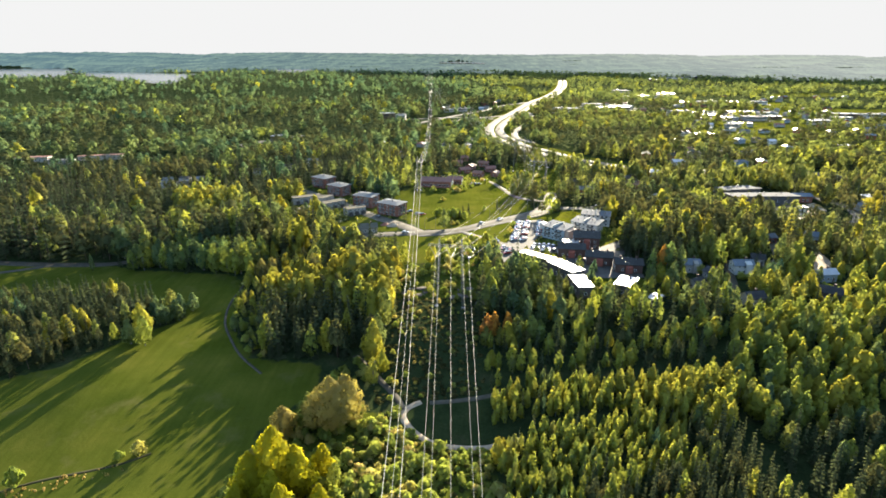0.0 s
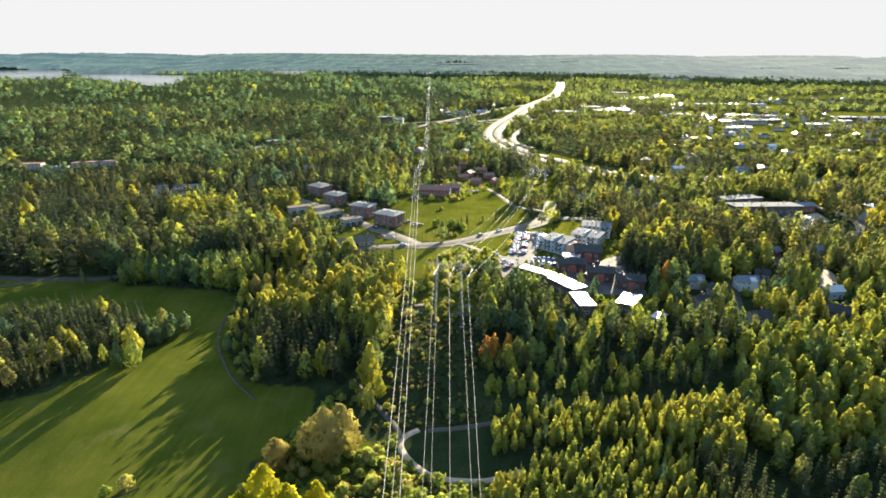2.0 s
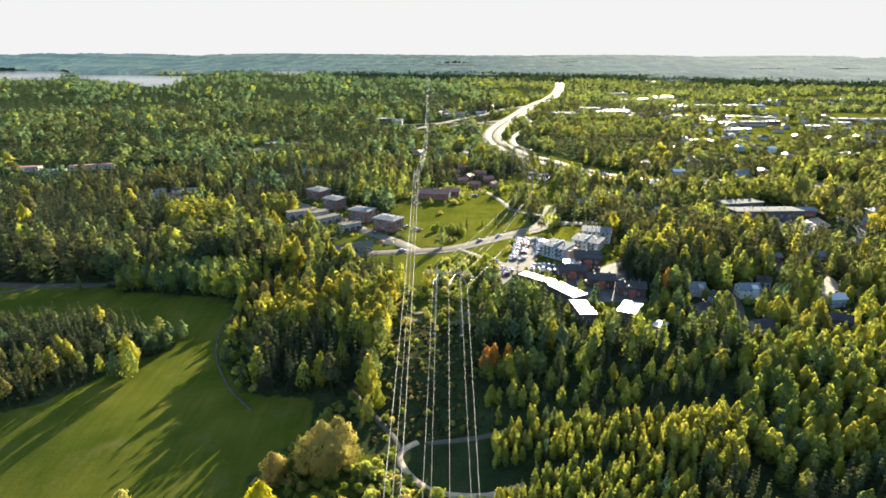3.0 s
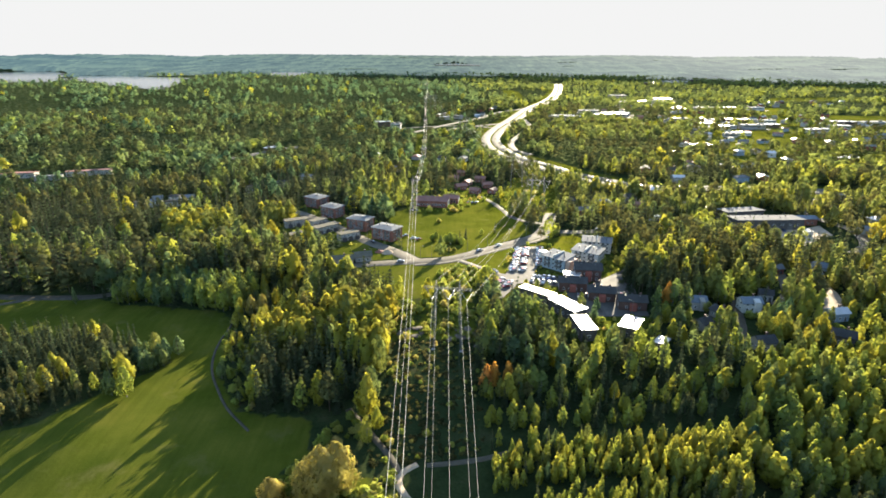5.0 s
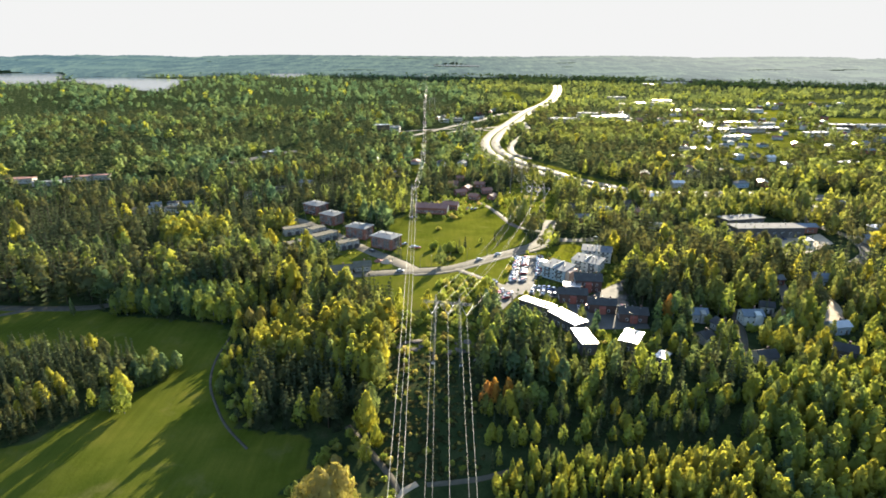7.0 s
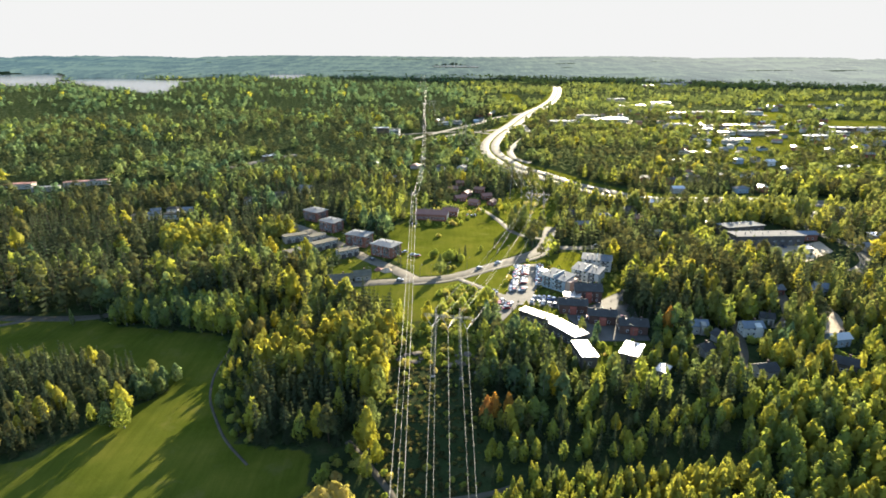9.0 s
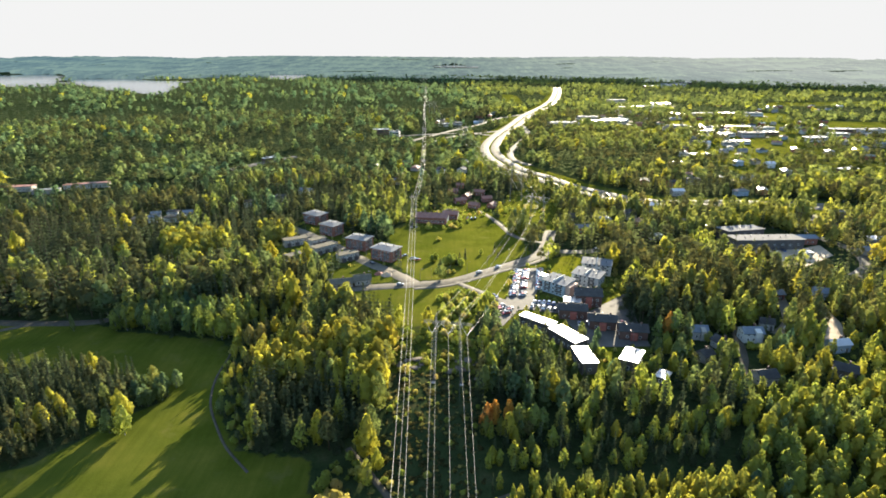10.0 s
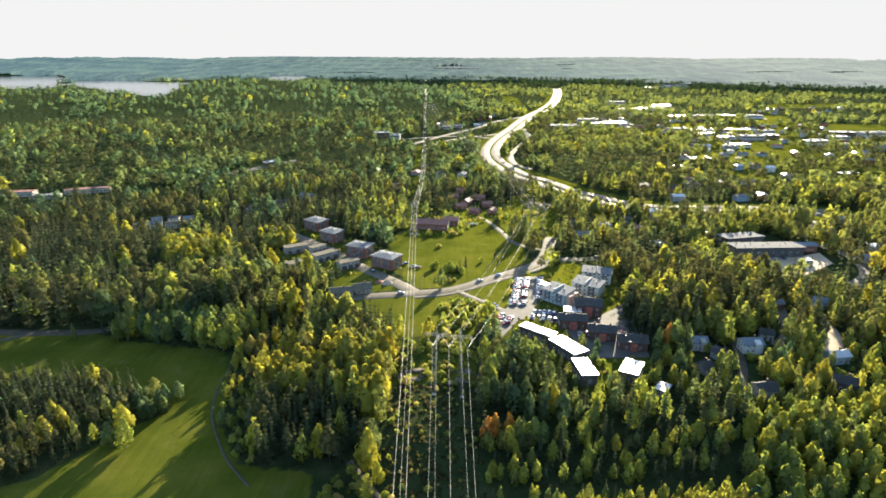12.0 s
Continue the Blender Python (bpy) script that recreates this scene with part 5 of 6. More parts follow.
for k, s in enumerate(FAR_BLOCKS):
    l, d, h = s[3:]
    b = base_of("warehouse", s, "broad flat-roofed warehouse with a pale shining roof", "warehouse", "warehouses of the town")
    mono(b, l, d, h, (RENDER_WHITE, CONCRETE, TIMBER_PALE, BRICK_DARK)[k % 4], ROOF_BRIGHT if k % 2 else ROOF_METAL, 0.02, 0.3)
    part("window_band", Solid().box(-l * 0.45, l * 0.45, -d / 2 - 0.06, -d / 2 + 0.02, h * 0.55, h * 0.75).mesh("window_band", GLASS), b)
    for i in range(2):
        x = (i - 0.5) * l * 0.5
        part("roof_unit", Solid().box(x - 1.8, x + 1.8, -1.5, 1.5, h, h + 1.8).mesh("roof_unit", STEEL), b)
TOWN_WALL = (RENDER_WHITE, TIMBER_PALE, TIMBER_RED, BRICK_RED, TIMBER_BLUE, TIMBER_PALE)
TOWN_ROOF = (ROOF_FELT, ROOF_METAL, ROOF_TILE, ROOF_BRIGHT, ROOF_METAL, ROOF_FELT, ROOF_BLUE)
for k, s in enumerate(TOWN_HOUSES):
    l, d, h = s[3:]
    near = math.hypot(s[0], s[1]) < 640
    b = base_of("house", s, ("white", "pale timber", "red timber", "red-brick", "blue timber", "pale timber")[k % 6] + " house among the trees of the suburb", "house", "houses of the suburb")
    (gable, hip, gable)[k % 3](b, l, d, h, TOWN_WALL[k % 6], TOWN_ROOF[k % 7], 0.4)
    if near:
        windows_on(b, l, d, 2 if h > 4.6 else 1, 2.5, 3.0, 1.2, 1.2, 1.0, (0,))
    chimney(b, 1, 0.3, h + d * 0.16)
# sheds by the hall and the school
for spec, say in (((228, 352, 5, 7, 5, 2.8), "small white shed in the gravel yard"), ((196, 410, 10, 9, 7, 3.2), "small shed with a blue-grey tin roof"), ((59, 316, -45, 4, 4, 5.0), "small square white stair tower"), ((152, 398, 10, 8, 6, 3.2), "small pale cottage among trees")):
    b = base_of("shed", spec, say, "shed", "sheds")
    mono(b, *spec[3:], RENDER_WHITE, ROOF_BLUE if spec[0] == 196 else ROOF_BRIGHT, 0.05, 0.3)
    part("door", Solid().box(-0.5, 0.5, -spec[4] / 2 - 0.05, -spec[4] / 2 + 0.02, 0, 2.1).mesh("door", TIMBER_DARK), b)


# ---- power lines ----
def lattice(a, b, w0, w1, steps, r=0.04):
    """A square lattice beam or mast between two points."""
    a, b = Vector(a), Vector(b)
    d = (b - a).normalized()
    u = d.orthogonal().normalized()
    if abs(d.z) < 0.5:
        u = Vector((0, 0, 1))
    w = d.cross(u)
    s = Solid()
    ring = lambda t: [a + (b - a) * t + (u * i + w * j) * (w0 + (w1 - w0) * t) / 2 for i, j in ((-1, -1), (1, -1), (1, 1), (-1, 1))]
    lo, hi = ring(0), ring(1)
    for k in range(4):
        s.tube(lo[k], hi[k], r * 1.4, r * 1.4, 4)
    for i in range(steps):
        p, q = ring(i / steps), ring((i + 1) / steps)
        for k in range(4):
            s.tube(p[k], q[(k + 1) % 4], r, r, 3)
            s.tube(q[k], q[(k + 1) % 4], r, r, 3)
    return s


def pylon(x, y, turn, tall, span, masts, phases, drop, label, spread=2.4):
    """A portal pylon: two lattice masts, a lattice beam, and a V of insulators for each phase."""
    base = tagged(new("pylon"), label, "pylon", "pylons of the power line")
    z = float(ground(x, y))
    base.matrix_basis = pose(x, y, z, 0, 0, turn)
    for m in masts:
        part("mast", lattice((m * 1.25, 0, -1.0), (m, 0, tall), 0.5, 1.1, 14).mesh("mast", STEEL), base)
        part("peak", lattice((m, 0, tall), (m, 0, tall + 3.2), 0.9, 0.1, 3).mesh("peak", STEEL), base)
        part("footing", Solid().box(m * 1.25 - 0.7, m * 1.25 + 0.7, -0.7, 0.7, -1.2, 0.25).mesh("footing", CONCRETE), base)
        for s in (-1, 1):
            part("stay", Solid().tube((m, 0, tall - 0.5), (m * 1.4, s * tall * 0.42, -0.8), 0.03, 0.03, 3).mesh("stay", STEEL), base)
    part("crossbeam", lattice((-span / 2, 0, tall), (span / 2, 0, tall), 0.8, 0.8, 16, 0.028).mesh("crossbeam", STEEL), base)
    out = []
    for p in phases:
        for s in (-1, 1):
            me = Solid()
            top, low = Vector((p + s * spread, 0, tall - 0.4)), Vector((p, 0, tall - drop))
            for i in range(12):
                a, b = top.lerp(low, i / 12), top.lerp(low, (i + 0.75) / 12)
                me.tube(a, b, 0.11, 0.07, 6)
            part("insulator", me.mesh("insulator", PORCELAIN), base, label="pale insulator string")
        out.append(base.matrix_basis @ Vector((p, 0, tall - drop)))
    peaks = [base.matrix_basis @ Vector((m, 0, tall + 3.1)) for m in masts]
    return out, peaks


def wire(a, b, sag, r, name="conductor", label="", twin=0.0):
    """A sagging line between two points, single or as a pair."""
    a, b = Vector(a), Vector(b)
    side = Vector((b - a).normalized().cross(Vector((0, 0, 1))))
    n, k = 40, 5
    for off in ((-twin / 2, twin / 2) if twin else (0,)):
        v, q = [], []
        for i in range(n + 1):
            p = a.lerp(b, i / n) + side * off - Vector((0, 0, 4 * sag * (i / n) * (1 - i / n)))
            v += [p + (side * math.cos(2 * math.pi * j / k) + Vector((0, 0, math.sin(2 * math.pi * j / k)))) * r for j in range(k)]
            if i:
                q += [(k * i - k + j, k * i - k + (j + 1) % k, k * i + (j + 1) % k, k * i + j) for j in range(k)]
        tagged(new(name, quad_mesh(name, v, q, [WIRE], smooth=True)), label, "power line", "conductors of the power line")


A_ROW, A_TOP = pylon(3.2, 219.5, -10, 27.2, 19, (-4.6, 4.6), (-6.2, 0.2, 7.6), 5.0, "tall steel portal pylon with V-shaped insulator strings")
B_ROW, B_TOP = pylon(77.2, 450, -24, 22.2, 19, (-4.6, 4.6), (-6.8, 0, 6.8), 4.6, "steel portal pylon standing in the grass strip")
C_ROW, C_TOP = pylon(72.6, 540, 12, 29.0, 19, (-4.6, 4.6), (-6.8, 0, 6.8), 4.6, "steel portal pylon beside the motorway")
D_ROW, D_TOP = pylon(35, 850, 10, 29.0, 19, (-4.6, 4.6), (-6.8, 0, 6.8), 4.6, "distant steel portal pylon by the junction")
E_ROW, E_TOP = pylon(-12, 1200, 6, 32.0, 20, (-4.6, 4.6), (-7, 0, 7), 4.6, "distant steel portal pylon above the woods")
F_ROW, F_TOP = pylon(-47, 1650, 0, 27.0, 22, (-5, 5), (-8, 0, 8), 4.6, "distant steel portal pylon above the woods")
G_ROW, G_TOP = pylon(-54, 2300, 0, 32.0, 24, (-5, 5), (-9, 0, 9), 4.6, "far steel portal pylon above the woods")
NEAR_ROW = [Vector((x, -170, 38)) for x in (-6.5, -1.0, 4.0)]
NEAR_TOP = [Vector((x, -170, 45)) for x in (-3.0, 3.0)]
SPANS = [(NEAR_ROW, A_ROW, 10.0), (A_ROW, B_ROW, 7.5), (B_ROW, C_ROW, 2.5), (C_ROW, D_ROW, 12), (D_ROW, E_ROW, 14), (E_ROW, F_ROW, 16), (F_ROW, G_ROW, 20)]
for k, (p, q, sag) in enumerate(SPANS):
    for a, b in zip(p, q):
        wire(a, b, sag, (0.046, 0.042, 0.07, 0.09, 0.08, 0.075, 0.07)[k], "conductor", "pale conductor of the high-voltage line", 0.0)
for k, (p, q, sag) in enumerate([(NEAR_TOP, A_TOP, 8.5), (A_TOP, B_TOP, 6.5), (B_TOP, C_TOP, 2), (C_TOP, D_TOP, 10)]):
    for a, b in zip(p, q):
        wire(a, b, sag, 0.032, "earth_wire", "thin earth wire above the conductors")

# the older line beside it, on slimmer pylons
LEFT = [Vector((x, -170, 54)) for x in (-6.0, -3.8, -2.2)]
for x, y, tall in ((-18.7, 442, 24.0), (-16, 610, 24.0), (-20, 860, 26.0), (-27, 1200, 27.0), (-33, 1650, 26.0)):
    row, top = pylon(x, y, 2, tall, 7, (-1.5, 1.5), (-1.8, 0, 1.8), 2.4, "slim steel portal pylon of the older power line", 0.8)
    run = (row[0] - LEFT[0]).length
    for k, (a, b) in enumerate(zip(LEFT, row)):
        wire(a, b, 18.0 if LEFT[0].y < 0 else run * 0.03, (0.03 if k == 1 else 0.054) + 0.00003 * row[0].y, "conductor", "pale conductor of the older power line", 0.0)
    LEFT = row


# ---- cars ----
def make_car():
    base = new("car")
    bm = bmesh.new()
    low = [(-2.15, 0.28), (-2.15, 0.72), (-1.95, 0.88), (-1.2, 0.92), (1.0, 0.92), (1.95, 0.8), (2.15, 0.62), (2.15, 0.28)]
    rows = []
    for y, k in ((-0.86, 0.94), (-0.78, 1.0), (0.78, 1.0), (0.86, 0.94)):
        rows.append([bm.verts.new((x * k, y, z * (0.97 if k < 1 else 1))) for x, z in low])
    n = len(low)
    for a, b in zip(rows, rows[1:]):
        for i in range(n):
            bm.faces.new((a[i], a[(i + 1) % n], b[(i + 1) % n], b[i]))
    bm.faces.new(rows[0][::-1])
    bm.faces.new(rows[-1])
    me = bpy.data.meshes.new("body")
    bm.to_mesh(me)
    bm.free()
    me.materials.append(CAR_PAINT)
    body = part("body", me, base)
    cab = Solid()
    v = [(x, y, z) for z, x0, x1, w in ((0.9, -1.75, 1.05, 0.76), (1.4, -1.25, 0.35, 0.6)) for x, y in ((x0, -w), (x1, -w), (x1, w), (x0, w))]
    cab.add(v, [(0, 1, 5, 4), (1, 2, 6, 5), (2, 3, 7, 6), (3, 0, 4, 7), (4, 5, 6, 7)])
    part("window_band", cab.mesh("window_band", GLASS), base, label="dark car windows")
    part("roof", Solid().box(-1.27, 0.37, -0.61, 0.61, 1.385, 1.45).mesh("roof", CAR_PAINT), base)
    wheel = Solid().tube((0, -0.11, 0), (0, 0.11, 0), 0.32, 0.32, 10).mesh("wheel", TYRE)
    for x in (-1.35, 1.35):
        for y in (-0.8, 0.8):
            part("wheel", wheel, base, pose(x, y, 0.32))
    return tagged(base, "parked passenger car on the asphalt", "car", "parked cars")


CAR = make_car()
_r = random.Random(11)
_spots = []


def row_of_cars(a, b, count, turn, skip=0.12):
    for i in range(count):
        t = (i + 0.5) / count
        if _r.random() > skip:
            _spots.append((a[0] + (b[0] - a[0]) * t + _r.uniform(-0.2, 0.2), a[1] + (b[1] - a[1]) * t, turn + _r.choice((0, 180)) + _r.uniform(-3, 3)))


row_of_cars((39.2, 297), (47.5, 337), 15, 15)
row_of_cars((44.2, 297), (52.2, 337), 15, 15)
row_of_cars((54.5, 305), (60.5, 338), 12, 15, 0.05)
row_of_cars((26, 268), (34, 291), 9, 20)
row_of_cars((30.5, 268), (36, 283), 5, 20)
row_of_cars((46, 283.5), (70, 274), 9, -110, 0.05)
row_of_cars((48, 289), (60, 285.5), 5, -110)
row_of_cars((196, 360), (238, 361), 8, 90, 0.4)
row_of_cars((64, 262), (88, 262), 6, 80, 0.4)
row_of_cars((-30, 378), (-12, 362), 6, 30, 0.2)
row_of_cars((22, 468), (32, 470), 3, 60, 0.1)
row_of_cars((146, 262), (160, 250), 4, 40, 0.3)
row_of_cars((127, 250), (132, 262), 3, 75, 0.3)
_spots += [(29.5, 297.5, -50), (36, 344, 35), (24, 336, 35), (-22, 320, 5), (-42, 357, 130), (104, 374, 12), (134, 583, -55), (116, 630, -62), (160, 543, -50), (182, 515, -35), (90, 700, -75), (210, 500, -10), (82, 840, 85), (150, 560, -55), (120, 1020, 70), (180, 1210, 65), (100, 665, -70)]
for k, (x, y, turn) in enumerate(_spots):
    m = pose(x, y, float(ground(x, y)) + (0.98 if y > 480 and x > 60 else 0.34), 0, 0, turn)
    if k:
        copy_thing(CAR, m)
    else:
        CAR.matrix_basis = m

# ---- street lamps ----
LAMP = new("street_lamp")
part("pole", Solid().tube((0, 0, -0.5), (0, 0, 7.5), 0.1, 0.06, 6).mesh("pole", STEEL), LAMP)
part("arm", Solid().tube((0, 0, 7.4), (1.4, 0, 7.9), 0.05, 0.04, 5).mesh("arm", STEEL), LAMP)
part("lamp_head", Solid().box(1.2, 1.9, -0.14, 0.14, 7.85, 8.0).mesh("lamp_head", STEEL), LAMP)
tagged(LAMP, "slim grey street lamp at the roadside", "street lamp", "street lamps")
_lamps = [(x, y) for x, y in beside(MAIN_ROAD, -4.6)][::1] + [(x, y) for x, y in beside(APT_ROAD, 4.0)] + [(76, 262), (84, 240), (52, 292), (56, 325)]
for k, (x, y) in enumerate(_lamps):
    m = pose(x, y, float(ground(x, y)), 0, 0, 40 * k)
    if k:
        copy_thing(LAMP, m)
    else:
        LAMP.matrix_basis = m

# ---- trees and shrubs that stand by themselves ----
for kind, x, y, h, wide, say in (
        ("aspen", -24.5, 182, 17.5, 0.95, "tall golden-yellow aspen at the wood's edge"), ("aspen", -21, 176, 10, 0.9, ""), ("lime", -23.5, 170, 11, 1.0, ""),
        ("maple", 16.5, 191, 12.5, 0.8, ""), ("maple", 19.5, 193, 12, 0.7, ""), ("maple", 25, 194, 12, 0.75, ""), ("maple", 101, 246, 14, 0.7, ""), ("aspen", 24, 187, 12, 1.1, ""), ("birch", 28, 190, 13, 1.1, ""),
        ("aspen", 15.5, 129, 10, 0.95, ""), ("aspen", 18, 126.5, 8.5, 0.95, ""), ("birch", 20, 131, 9, 1.0, ""),
        ("willow", -34, 147, 18.5, 1.25, "broad bare willow with brown twigs at the field's edge"), ("willow", -29, 150, 17.5, 1.15, ""), ("willow", -47, 143, 10.5, 1.3, ""), ("willow", -38.5, 146, 13, 1.0, ""), ("birch", -41, 149, 12, 0.75, ""),
        ("broad", -43, 121, 21, 1.05, "broad yellow-green tree at the field's edge"), ("broad", -48, 117, 16, 1.0, ""), ("broad", -37.5, 119, 16, 1.0, ""), ("broad", -42, 113, 14, 1.0, ""), ("broad", -50, 111, 12, 1.0, ""), ("broad", -32, 126, 11, 1.0, ""), ("lime", -28, 121, 9, 1.2, ""), ("broad", -52, 105, 13, 1.0, ""), ("broad", -38, 108, 14, 1.0, ""), ("broad", -30, 112, 10, 1.0, ""),
        ("shrub", -87, 135.5, 5.0, 0.8, ""), ("shrub", -92, 133.5, 3.0, 1.0, ""), ("shrub", -116, 125.5, 6.0, 0.75, ""), ("lime", -115, 196, 13, 1.15, ""), ("aspen", -119, 203, 15, 1.0, ""), ("birch", -121, 197, 11, 1.2, ""), ("birch", -112, 222, 10, 1.3, ""), ("birch", -118, 226, 11, 1.2, ""), ("birch", -109, 226, 9, 1.3, ""),
        ("birch", -190, 288, 10, 0.6, ""), ("spruce", 17, 364, 8, 1.1, ""), ("shrub", 4, 355, 6, 0.8, ""), ("shrub", 8, 354, 6.5, 0.8, ""), ("spruce", 11, 353, 6.5, 1.3, ""), ("spruce", 13, 356, 8, 1.2, ""), ("shrub", 7, 358, 6.5, 0.8, ""), ("shrub", 10, 359, 6, 0.8, ""), ("shrub", 14, 352, 5, 0.9, ""), ("shrub", -4, 361, 5, 0.8, ""), ("shrub", -2, 364, 5.5, 0.7, ""),
        ("spruce", 37, 376, 8, 0.9, ""), ("shrub", 28, 374, 4, 0.7, ""), ("shrub", 6, 338, 3, 1.0, ""), ("shrub", 9, 339, 2.6, 1.0, ""), ("spruce", 38, 366, 5, 1.0, ""), ("shrub", 0, 410, 3, 1.2, ""), ("shrub", -8, 436, 4, 1.2, ""), ("shrub", 12, 440, 3.5, 1.2, ""),
        ("birch", 55, 430, 16, 1.1, ""), ("birch", 60, 424, 18, 1.1, ""), ("birch", 64, 430, 17, 1.1, ""), ("birch", 58, 438, 17, 1.0, ""), ("birch", 66, 440, 16, 1.1, ""), ("aspen", 62, 446, 17, 1.0, ""), ("birch", 53, 422, 13, 1.1, ""),
        ("aspen", -66, 434, 14, 1.0, ""), ("aspen", 126, 350, 13, 0.9, ""), ("aspen", 150, 215, 12, 1.0, ""), ("birch", 140, 258, 12, 1.0, ""), ("birch", 158, 252, 15, 1.0, ""), ("birch", 156, 240, 15, 0.9, ""), ("birch", 150, 236, 9, 1.0, ""), ("aspen", 178, 272, 12, 1.1, ""), ("birch", 186, 262, 13, 1.0, ""), ("birch", 190, 268, 14, 1.0, ""),
        ("birch", 116, 222, 13, 1.1, ""), ("birch", 132, 224, 12, 1.0, ""), ("birch", 140, 226, 12, 1.0, ""), ("aspen", 134, 216, 12, 1.1, ""), ("birch", 98, 226, 12, 1.1, ""), ("birch", 92, 232, 9, 1.1, ""), ("birch", 68, 216, 9, 1.0, ""), ("birch", 66, 236, 8, 1.1, ""), ("birch", 64, 250, 8, 1.2, ""), ("birch", 58, 256, 6, 1.2, ""), ("birch", 52, 268, 6, 1.2, ""), ("birch", 48, 275, 5, 1.3, ""), ("aspen", 43, 276, 4.5, 1.3, ""), ("birch", 70, 246, 7, 1.2, ""), ("birch", 146, 274, 14, 1.0, ""), ("birch", 162, 276, 13, 1.0, ""), ("spruce", 110, 262, 17, 1.0, ""), ("spruce", 118, 258, 18, 1.0, ""), ("spruce", 126, 262, 17, 1.0, ""), ("birch", 143, 234, 10, 1.0, ""),
        ("birch", 36, 252, 6, 1.1, ""), ("spruce", 40, 249, 7, 1.0, ""), ("birch", 45, 244, 6, 1.1, ""), ("lime", 48.5, 237, 7, 1.0, ""), ("spruce", 51, 232, 8.5, 1.0, ""), ("birch", 53, 226, 7.5, 1.1, ""), ("birch", 54, 219, 7, 1.0, ""), ("spruce", 57, 215.5, 7, 1.0, ""), ("lime", 62, 214, 6.5, 1.1, ""), ("birch", 70, 219, 7.5, 1.0, ""), ("spruce", 73, 216, 8, 1.0, ""), ("birch", 80, 216, 7, 1.0, ""), ("lime", 85, 220, 7, 1.1, ""),
        ("aspen", -108, 368, 14, 1.1, ""), ("willow", -88, 258, 11, 0.9, "willow with brownish twigs at the wood's edge"), ("willow", -84, 262, 10, 0.9, ""), ("lime", -37, 200, 12, 0.9, "")):
    tree(kind, x, y, h, wide, say)

# low growth under the power lines and on the verge
def scrub(poly, count, lo, hi, name, label, keep=lambda x, y: np.ones(len(x), bool), near=2, wide=1.0, kind="shrub"):
    xs, ys = [p[0] for p in poly], [p[1] for p in poly]
    x, y = rng.uniform(min(xs), max(xs), count * 3), rng.uniform(min(ys), max(ys), count * 3)
    ok = inside(x, y, poly) & keep(x, y)
    for line, width in ROADS:
        ok &= off_line(x, y, line) > width / 2 + 0.6
    for b in STANDING:
        ok &= np.hypot(x - b[0], y - b[1]) > 0.55 * max(b[3], b[4]) + 0.6
    x, y = x[ok][:count], y[ok][:count]
    h = lo + (hi - lo) * rng.beta(1.3, 3, len(x))
    wood(name, kind, near, x, y, h, rng.uniform(0, 1, len(x)), label, wide)


scrub([(-30, 70), (-27, 118), (-25, 150), (-15, 158), (-3, 140), (14, 136), (16, 117), (16, 70)], 760, 0.8, 4.2, "shrubs", "dense willow shrubs under the power lines", lambda x, y: np.hypot((x - 5) / 7, (y - 112) / 9) > 1, 2, 1.25)
scrub([(-24, 160), (-20, 197), (-22, 228), (19, 228), (14, 196), (15, 160)], 70, 0.6, 3.2, "shrubs", "low shrubs in the shade under the power lines", near=1)
scrub([(-24, 160), (-20, 197), (-22, 228), (19, 228), (14, 196), (15, 160)], 620, 0.3, 1.1, "heath", "knee-high heath and brush under the power lines", near=3, wide=2.2, kind="heath")
scrub([(-28, 100), (-27, 118), (-25, 150), (-15, 158), (-3, 140), (14, 136), (16, 117), (16, 100)], 420, 0.3, 1.0, "heath", "low brush between the willow shrubs", near=3, wide=2.2, kind="heath")
scrub([(-22, 226), (-22, 264), (19, 262), (17, 226)], 150, 0.8, 4.0, "shrubs", "low shrubs on the sunlit knoll by the pylon")
scrub([(0, 262), (28, 268), (30, 290), (8, 312), (-2, 300)], 110, 1.5, 6.0, "shrubs", "thicket of young trees on the verge")
scrub(LINE_STRIP, 90, 1.0, 5.0, "shrubs", "scattered bushes in the grass strip", near=2)
scrub([(-30, 430), (-14, 432), (14, 444), (20, 500), (-34, 640), (-10, 640)], 120, 1.0, 4.0, "shrubs", "bushes in the cut under the older power line", near=2)
scrub(BLOCK_YARD, 120, 0.8, 4.0, "shrubs", "garden bushes round the apartment houses", lambda x, y: ~inside(x, y, PARK_A) & ~inside(x, y, PARK_B) & ~inside(x, y, COURT))
scrub(HOUSE_YARD, 130, 0.8, 5.5, "shrubs", "garden bushes between the houses")
scrub(ROW_YARD, 70, 0.8, 4.0, "shrubs", "garden bushes between the pale row houses")
scrub(APT_YARD, 70, 0.8, 4.0, "shrubs", "garden bushes round the brick apartment houses", near=2)
scrub(BRICK_YARD, 60, 0.8, 5.0, "shrubs", "bushes round the red houses", near=2)
scrub([(-100, 270), (-94, 240), (-86, 209), (-70, 186), (-64, 188), (-78, 212), (-86, 250)], 60, 1.0, 4.0, "shrubs", "bushes along the wood's edge")


scrub([(-60, 104), (-56, 134), (-50, 150), (-40, 164), (-40, 182), (-26, 182), (-26, 104)], 200, 1.2, 5.5, "shrubs", "leafy bushes at the field's edge", near=1)

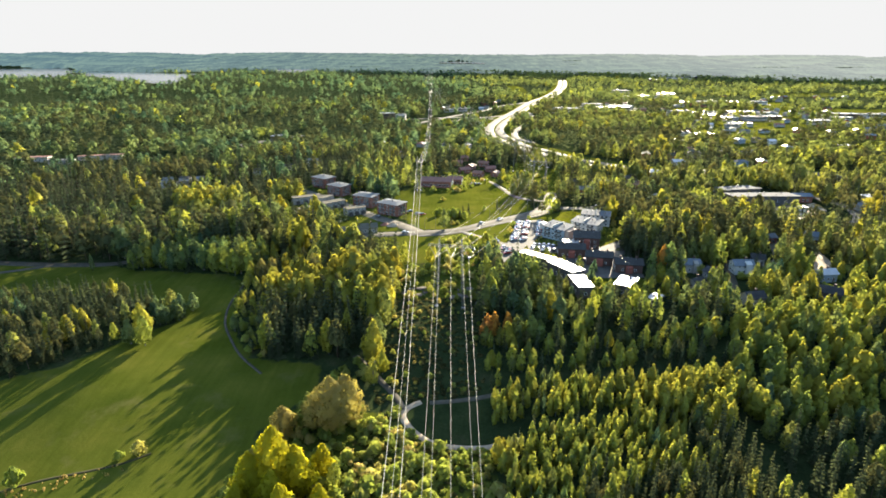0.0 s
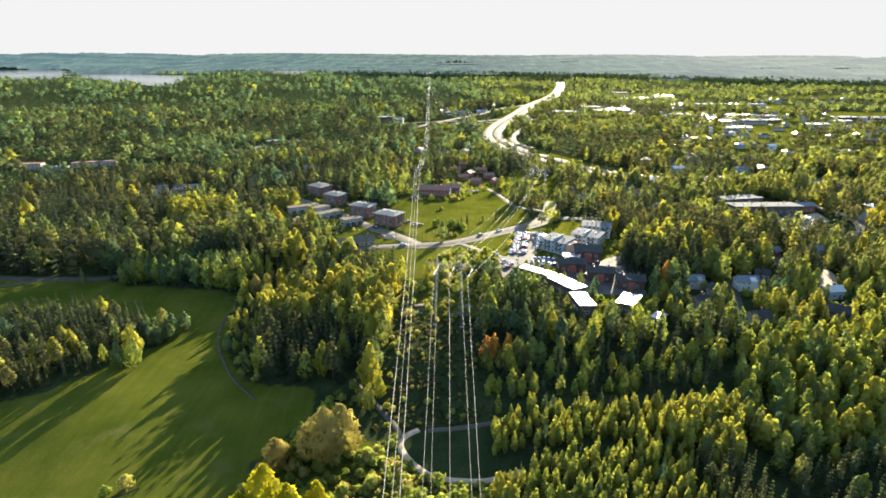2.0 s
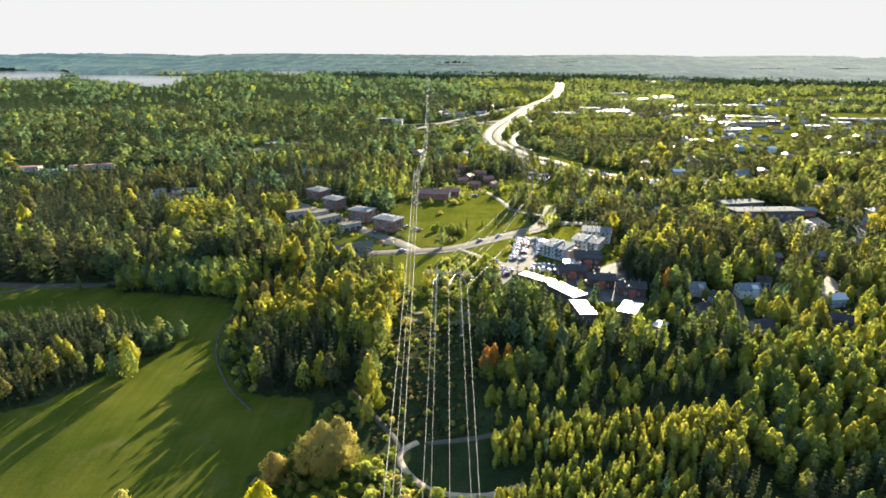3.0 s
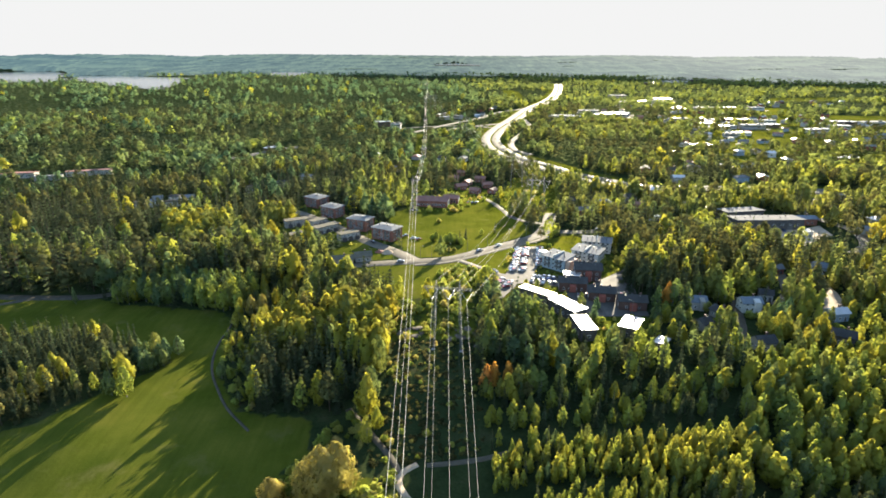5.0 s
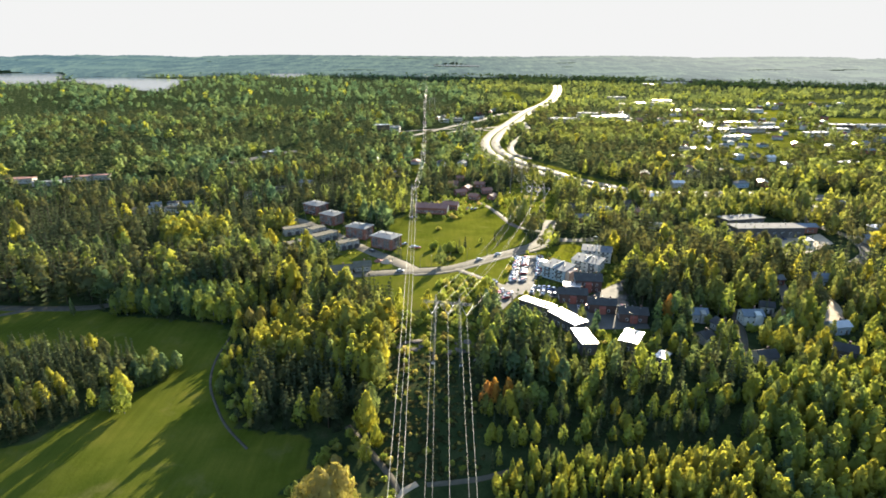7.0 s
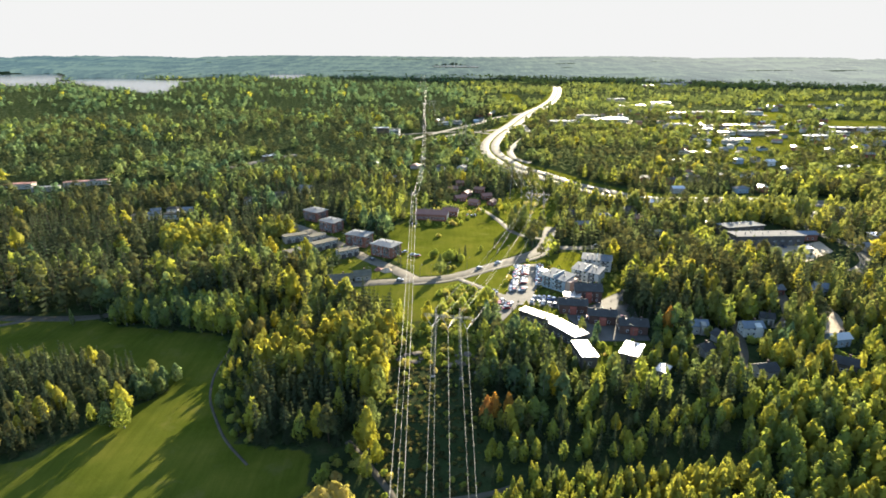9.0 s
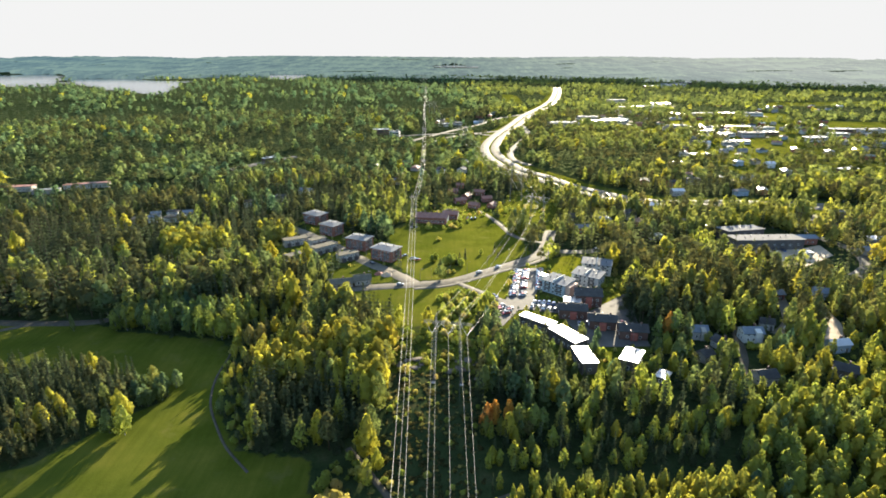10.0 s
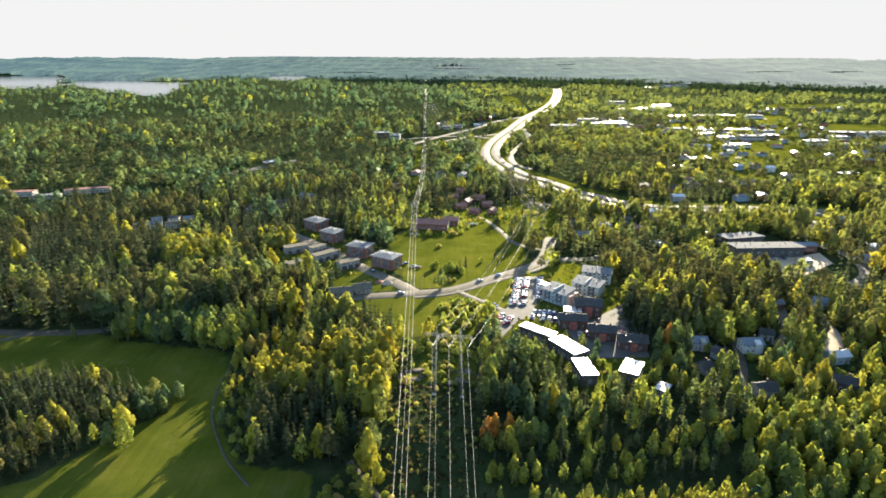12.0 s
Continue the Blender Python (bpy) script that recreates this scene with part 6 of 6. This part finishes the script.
x = rng.uniform(-128, -88, 70)
y = 127 + (x + 108) * 0.3 + rng.uniform(-5.5, -0.5, 70)
wood("dry_grass", "straw", 1, x, y, rng.uniform(0.35, 0.9, 70), rng.uniform(0, 1, 70), "tufts of dry yellow grass by the ditch")

# bare rock and felled brush on the knoll
def boulder(x, y, r, flat):
    bm = bmesh.new()
    bmesh.ops.create_icosphere(bm, subdivisions=2, radius=1)
    for v in bm.verts:
        k = 1 + 0.28 * noise.noise(v.co * 1.7 + Vector((x, y, 0)))
        v.co = Vector((v.co.x * r * k * 1.5, v.co.y * r * k, v.co.z * r * k * flat))
    me = bpy.data.meshes.new("boulder")
    bm.to_mesh(me)
    bm.free()
    me.materials.append(ROCK)
    ob = new("boulder", me)
    ob.matrix_basis = pose(x, y, float(ground(x, y)) + 0.1 * r * flat, 0, 0, (x * 37) % 360)
    tagged(ob, "weathered grey-brown rock outcrop in the ground", "rock", "rocks of the knoll")


_r = random.Random(3)
for x0, x1, y0, y1, count in ((-20, -5, 231, 239, 9), (1, 14, 228, 236, 9), (14, 20, 222, 236, 4), (-2, 11, 104, 119, 6)):
    for _ in range(count):
        boulder(_r.uniform(x0, x1), _r.uniform(y0, y1), _r.uniform(0.6, 2.0), _r.uniform(0.15, 0.35))


def heap(x, y, r, h, mat, label):
    bm = bmesh.new()
    bmesh.ops.create_cone(bm, segments=14, radius1=r, radius2=r * 0.12, depth=h, cap_ends=True)
    bmesh.ops.subdivide_edges(bm, edges=bm.edges[:], cuts=2)
    for v in bm.verts:
        v.co += Vector((1, 1, 0.4)) * 0.18 * r * noise.noise(v.co * 0.6 + Vector((x, y, 0)))
    me = bpy.data.meshes.new("sand_heap")
    bm.to_mesh(me)
    bm.free()
    me.materials.append(mat)
    ob = new("sand_heap", me)
    ob.matrix_basis = pose(x, y, float(ground(x, y)) + h / 2 - 0.2)
    tagged(ob, label, "sand heap", "heaps by the street")


heap(-31, 337, 4.2, 2.4, GRAVEL, "pale heap of sand by the street")
heap(-36, 339, 3.2, 1.8, BRICK_RED, "reddish heap of earth by the street")
